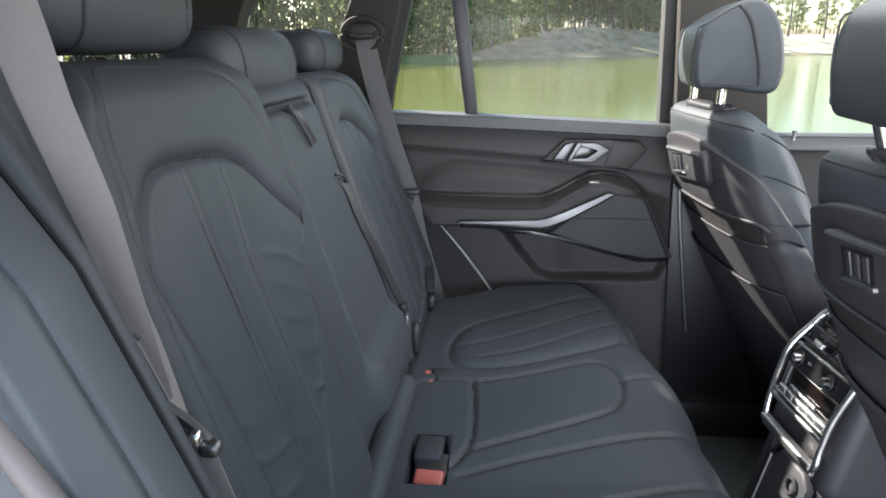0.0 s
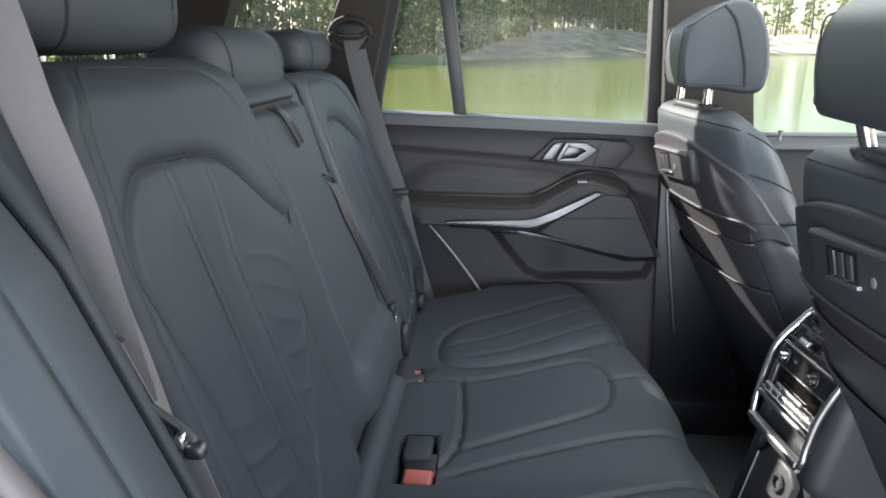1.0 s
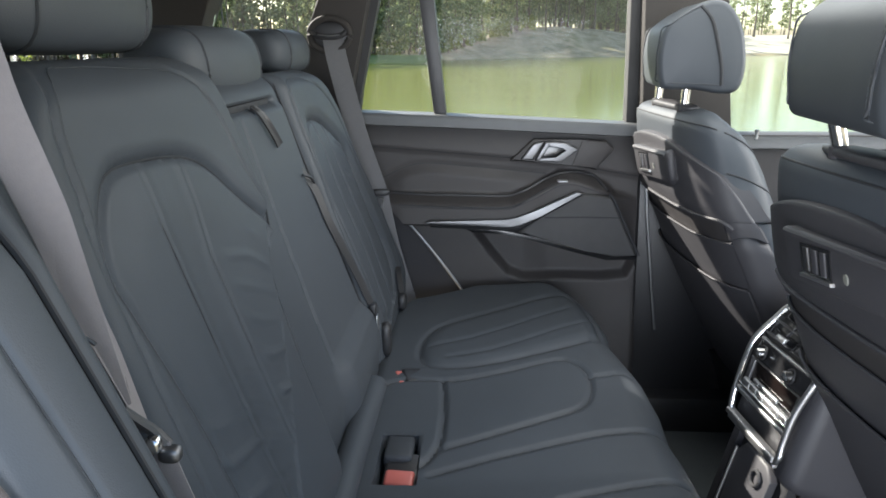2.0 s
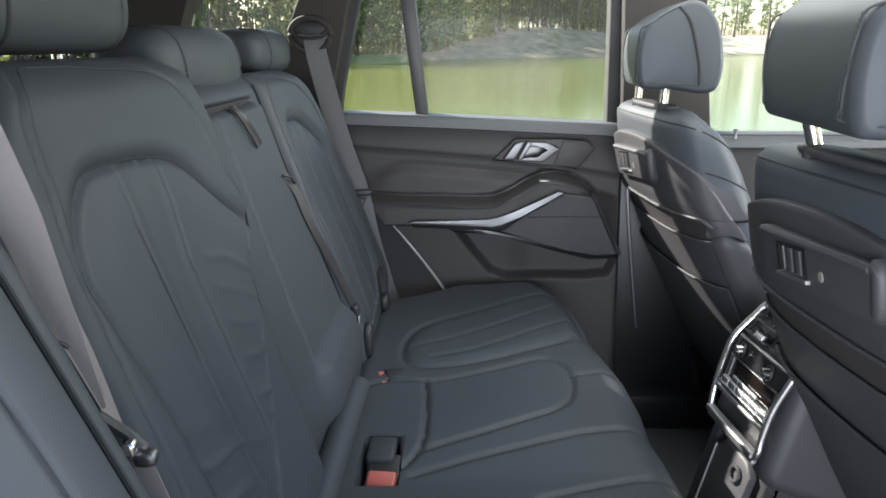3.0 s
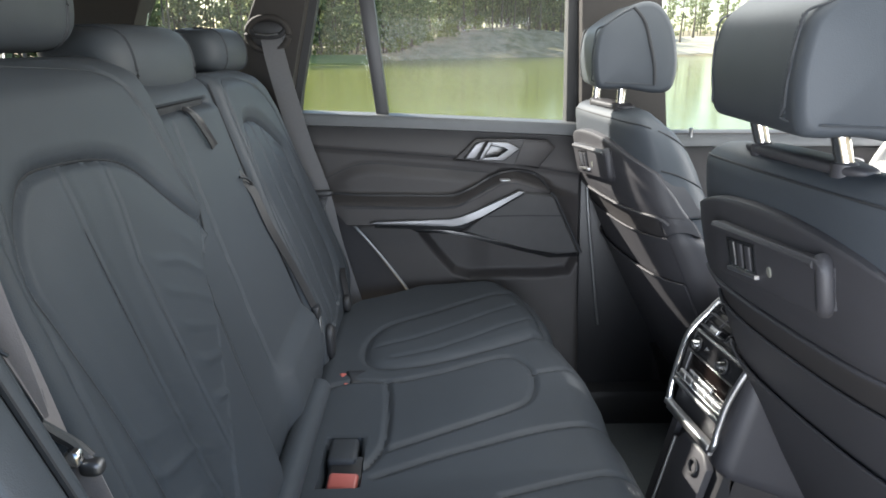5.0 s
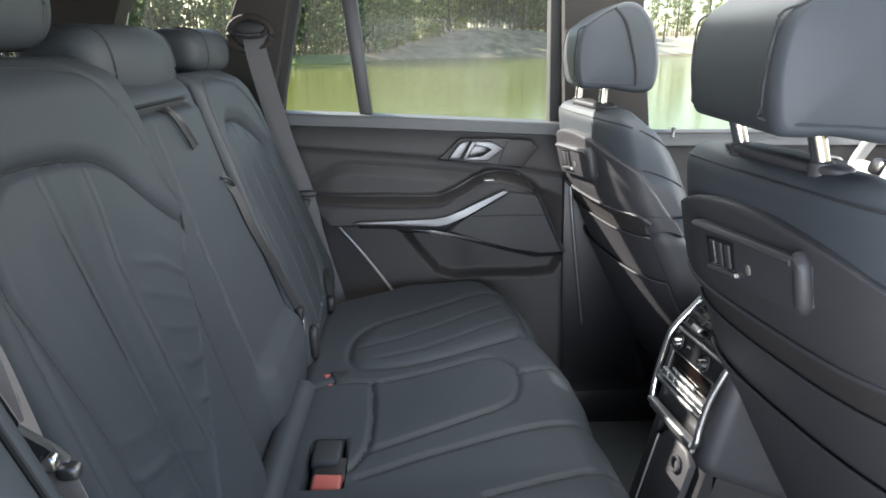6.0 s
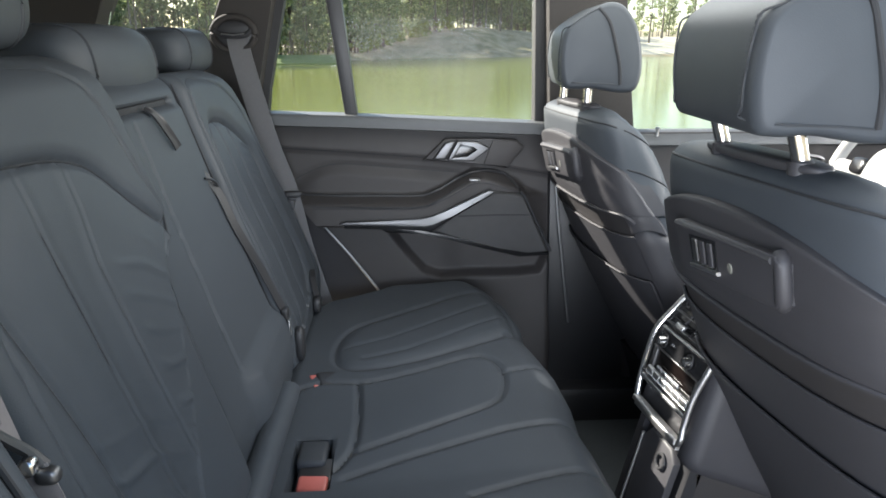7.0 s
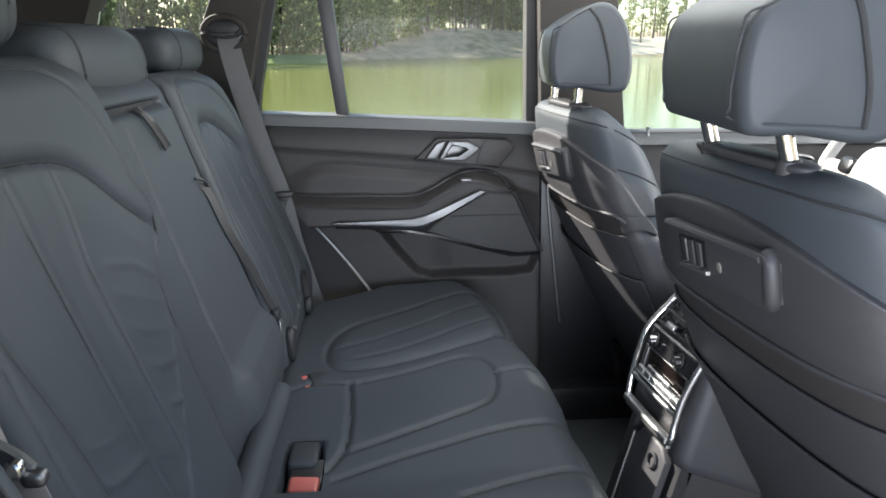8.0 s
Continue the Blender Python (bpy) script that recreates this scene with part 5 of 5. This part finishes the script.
def con(y, z, d=0.0):
    """A point on the console's rear face, d metres towards the bench."""
    return (con_x(z) - 0.1 * (y - 0.955) - d, y, z)


def strip(z0, z1, y0=CY0 + 0.006, y1=CY1 - 0.004):
    return [(y0, z0), (y0, z1), (y1, z1), (y1, z0)]


flat = lambda base: (lambda a, b, h: con(a, b, base + h))


def con_side(u, v):
    t = min(1.0, u / 0.2)
    far = max(0.0, u - 0.2)
    lo = max(0.55, 0.818 - 0.35 * far - 0.02 * t)
    z = lo + (1.035 - lo) * v
    x = con_x(z) + 0.0055 - 0.1 * (CY0 - 0.955) + 0.024 * (1 - math.cos(t * math.pi / 2)) + 1.0 * far
    y = CY0 - 0.004 - 0.020 * math.sin(t * math.pi / 2) - 0.010 * step(0.0, 0.4, far) + 0.012 * edge(v, 0.08) / 0.08
    return (x, y, z - 0.03 * far * v)


part("side_panel", sheet(con_side, 60, 24, (0, 0.02, 0)), SEAT_PLASTIC, console, "grey moulded side panel")
part("side_panel", sheet(lambda u, v: (con_x(0.5 + 0.54 * v) + 0.012 + 0.9 * u, CY1 + 0.004, 0.50 + 0.54 * v), 10, 10, (0, -0.02, 0)), SEAT_PLASTIC, console, "grey moulded side panel")
part("lid", pillow((0.86, 0.950, 1.052), (0.32, 0.095, 0.028), 4, 12), LEATHER_DARK, console, "dark padded armrest lid")
part("rear_face", sheet(lambda u, v: con(CY0 + (CY1 - CY0) * u, 0.50 + 0.55 * v, -0.010 - 0.02 * step(0.83, 0.80, 0.50 + 0.55 * v)), 8, 40, (0.02, 0, 0)), BLACK, console, "black rear face")
FRAME = [(1.038, 0.852), (1.045, 0.885), (1.047, 0.93), (1.046, 0.968), (1.043, 1.005), (1.035, 1.030), (0.98, 1.040), (0.91, 1.034), (0.886, 1.014), (0.883, 0.98), (0.889, 0.92), (0.889, 0.87), (0.886, 0.846), (0.90, 0.836), (0.96, 0.836), (1.022, 0.838)]
part("chrome_frame", tube(smooth_line([con(a, b, 0.003) for a, b in FRAME], 6, True), 0.0052, 12, True), SATIN, console, "satin chrome frame")
part("frame_inlay", tube(smooth_line([con(a - 0.005, b, 0.005) for a, b in FRAME[:6]], 6), 0.0018, 8), CHROME, console, "bright inner line")
part("lower_cover", sheet(lambda u, v: (0.46 + 0.8 * u, CY0 + 0.004 - 0.015 * u, 0.49 + 0.33 * v), 10, 10, (0, 0.02, 0)), DOOR_HARD, console, "dark lower cover")
# vents
part("vent_recess", plate(strip(0.978, 1.034), flat(-0.012), 0.004, 0), BLACK, console, "black vent recess")
for c in (0.924, 1.000):
    vent = part("vent", tube([con(a, b, 0.0) for a, b in ((c - 0.034, 0.981), (c - 0.034, 1.032), (c + 0.034, 1.032), (c + 0.034, 0.981))], 0.0014, 6, True), BLACK, console, "air vent")
    for k in range(5):
        z = 0.983 + 0.0098 * k
        blade = lambda a, b, h, z=z: (con_x(z) - 0.1 * (a - 0.955) + 0.004 - 0.012 * (b - z) / 0.007 - h * 0.3, a, z + 0.5 * (b - z) + h)
        part("louvre", plate([(c - 0.032, z), (c - 0.032, z + 0.007), (c + 0.032, z + 0.007), (c + 0.032, z)], blade, 0.0016, 0.0004), GLOSS if k % 2 else SATIN_DARK, vent, "glossy louvre")
    part("vent_tab", plate([(c - 0.010, 0.990), (c - 0.016, 1.016), (c - 0.013, 1.017), (c - 0.006, 0.990)], flat(0.003), 0.005, 0.001), SEAT_PLASTIC, vent, "slim grey tab")
    part("tab_grip", plate([(c - 0.018, 0.986), (c - 0.018, 0.994), (c + 0.006, 0.995), (c + 0.006, 0.987)], flat(0.004), 0.006, 0.002), SATIN, vent, "bright grip")
part("vent_line", plate(strip(0.9735, 0.9765), flat(0.0), 0.004, 0.001), SATIN, console, "thin chrome line")
# climate panel
part("climate_panel", plate(strip(0.9425, 0.9725), flat(-0.004), 0.005, 0.002), GLOSS, console, "gloss black climate panel")
for y in (1.013, 0.932):
    knob = part("knob", tube([con(y, 0.957, 0.0), con(y, 0.957, 0.011), con(y, 0.957, 0.013)], [0.0085, 0.0085, 0.006], 16), CHROME, console, "chrome temperature knob")
    part("knob_ring", tube([con(y + 0.0105 * math.cos(t), 0.957 + 0.0105 * math.sin(t), 0.002) for t in np.linspace(0, 6.283, 18)[:-1]], 0.0016, 6, True), BLACK, knob)
part("panel_line", plate(strip(0.9395, 0.9415), flat(-0.001), 0.003, 0.0006), SATIN_DARK, console, "thin silver line")
part("display", plate(strip(0.910, 0.938, CY0 + 0.020, CY1 - 0.018), flat(-0.004), 0.003, 0.001), WALNUT, console, "dark amber display")
for y0, y1 in ((CY0 + 0.006, CY0 + 0.018), (CY1 - 0.016, CY1 - 0.005)):
    part("display_end", plate(strip(0.902, 0.938, y0, y1), flat(-0.003), 0.004, 0.001), SATIN_DARK, console, "silver end of the display")
for k in range(4):
    part("button", plate(strip(0.9095, 0.9155, 0.935 + 0.018 * k, 0.9515 + 0.018 * k), flat(0.001), 0.004, 0.0015), SATIN, console, "small silver button")
for k in range(6):
    y = CY0 + 0.012 + 0.0222 * k
    part("button", plate(strip(0.897, 0.907, y, y + 0.0205), flat(0.002), 0.006, 0.0025), SATIN, console, "silver button")
part("button_ledge", plate(strip(0.8935, 0.8965), flat(0.0), 0.009, 0.001), CHROME, console, "bright ledge under the buttons")
# open tray
part("chrome_strip", plate(strip(0.879, 0.8865, CY0 + 0.004, CY1), flat(0.0), 0.007, 0.003, 3), SATIN, console, "bright strip over the tray")
part("tray_back", plate(strip(0.844, 0.879), flat(-0.030), 0.003, 0), BLACK, console, "dark tray")
part("tray_flap", plate([(0.896, 0.846), (0.896, 0.866), (0.94, 0.872), (1.015, 0.848)], flat(-0.020), 0.003, 0.001), LINING, console, "pale flap inside the tray")
part("tray_lip", plate(strip(0.838, 0.8475, CY0 + 0.004, CY1 - 0.004), flat(0.0), 0.012, 0.004, 3), SATIN, console, "silver tray lip")
part("tray_lip", plate(strip(0.829, 0.8375, CY0 + 0.004, CY1 - 0.006), flat(-0.002), 0.008, 0.003, 3), SATIN, console, "lower step of the tray lip")
# sockets below
low = part("socket_plate", plate([(0.905, 0.60), (0.905, 0.79), (0.925, 0.808), (0.99, 0.808), (1.008, 0.785), (1.0, 0.60)], flat(-0.026), 0.012, 0.004), SEAT_PLASTIC, console, "grey socket plate")
part("socket_ring", tube([con(0.935 + 0.012 * math.cos(t), 0.778 + 0.012 * math.sin(t), -0.011) for t in np.linspace(0, 6.283, 18)[:-1]], 0.003, 8, True), BLACK, low, "round black socket")
part("chrome_edge", tube([con(1.006, z, -0.012) for z in (0.79, 0.74, 0.68, 0.60)], 0.003, 8), SATIN, low, "thin chrome edge")

# ---------------------------------------------------------------- floor mats, wheel, dashboard
mat = thing("floor_mat", "black carpet floor mat in the far footwell", "floor mat", (0, 0, 0), group="floor mats")
part("carpet_top", sheet(lambda u, v: (0.26 + 0.46 * u, 1.06 + 0.46 * v, 0.476 + 0.03 * step(0.8, 1.0, u) + 0.002 * noise.noise(Vector((u * 8, v * 8, 0)))), 24, 24, (0, 0, -0.006)), CARPET, mat)
mat2 = thing("floor_mat", "black carpet floor mat behind the near seat", "floor mat", (0, 0, 0), group="floor mats")
part("carpet_top", sheet(lambda u, v: (0.26 + 0.46 * u, 0.36 + 0.46 * v, 0.476 + 0.03 * step(0.8, 1.0, u)), 24, 24, (0, 0, -0.006)), CARPET, mat2)
structure("tunnel", pillow((0.7, 0.955, 0.47), (0.75, 0.12, 0.07), 4, 10), CARPET, "carpeted floor tunnel", "tunnel")

wheel = thing("steering_wheel", "steering wheel in full sun behind the far front seat", "steering wheel", (1.07, 1.39, 1.155))
wheel.rotation_euler = (0, radians(-68), 0)
part("rim", tube([(0.18 * math.cos(t), 0.18 * math.sin(t), 0) for t in np.linspace(0, 6.283, 49)[:-1]], 0.015, 10, True), SUNLIT_LEATHER, wheel, "leather rim")
part("hub", pillow((0, 0, -0.015), (0.07, 0.08, 0.03), 3, 10), SUNLIT_LEATHER, wheel, "wide hub")
for a in (0, 180, 90):
    r = radians(a + 90)
    part("spoke", tube([(0.05 * math.cos(r), 0.05 * math.sin(r), -0.01), (0.175 * math.cos(r), 0.175 * math.sin(r), 0)], 0.018, 8, flat=0.6), SUNLIT_LEATHER, wheel, "flat spoke")
for s in (-1, 1):
    part("button_pad", pillow((0.01, 0.095 * s, 0.004), (0.020, 0.026, 0.008), 3, 6), GLOSS, wheel, "dark button pad")
dash = thing("dashboard", "dark dashboard with a pale lower edge", "dashboard", (0, 0, 0))
part("top_pad", sheet(lambda u, v: (1.22 + 0.48 * v, 0.25 + 1.44 * u, 1.135 + 0.06 * math.sin(math.pi * (0.15 + 0.6 * v))), 30, 14, (0, 0, -0.05)), DOOR_SOFT, dash, "soft dashboard top")
part("fascia", sheet(lambda u, v: (1.22 + 0.10 * v, 0.25 + 1.44 * u, 1.12 - 0.5 * v), 10, 10, (0.04, 0, 0)), DOOR_HARD, dash, "hard fascia")
part("instrument_hood", pillow((1.27, 1.39, 1.19), (0.08, 0.18, 0.035), 3, 12), DOOR_SOFT, dash, "instrument hood")
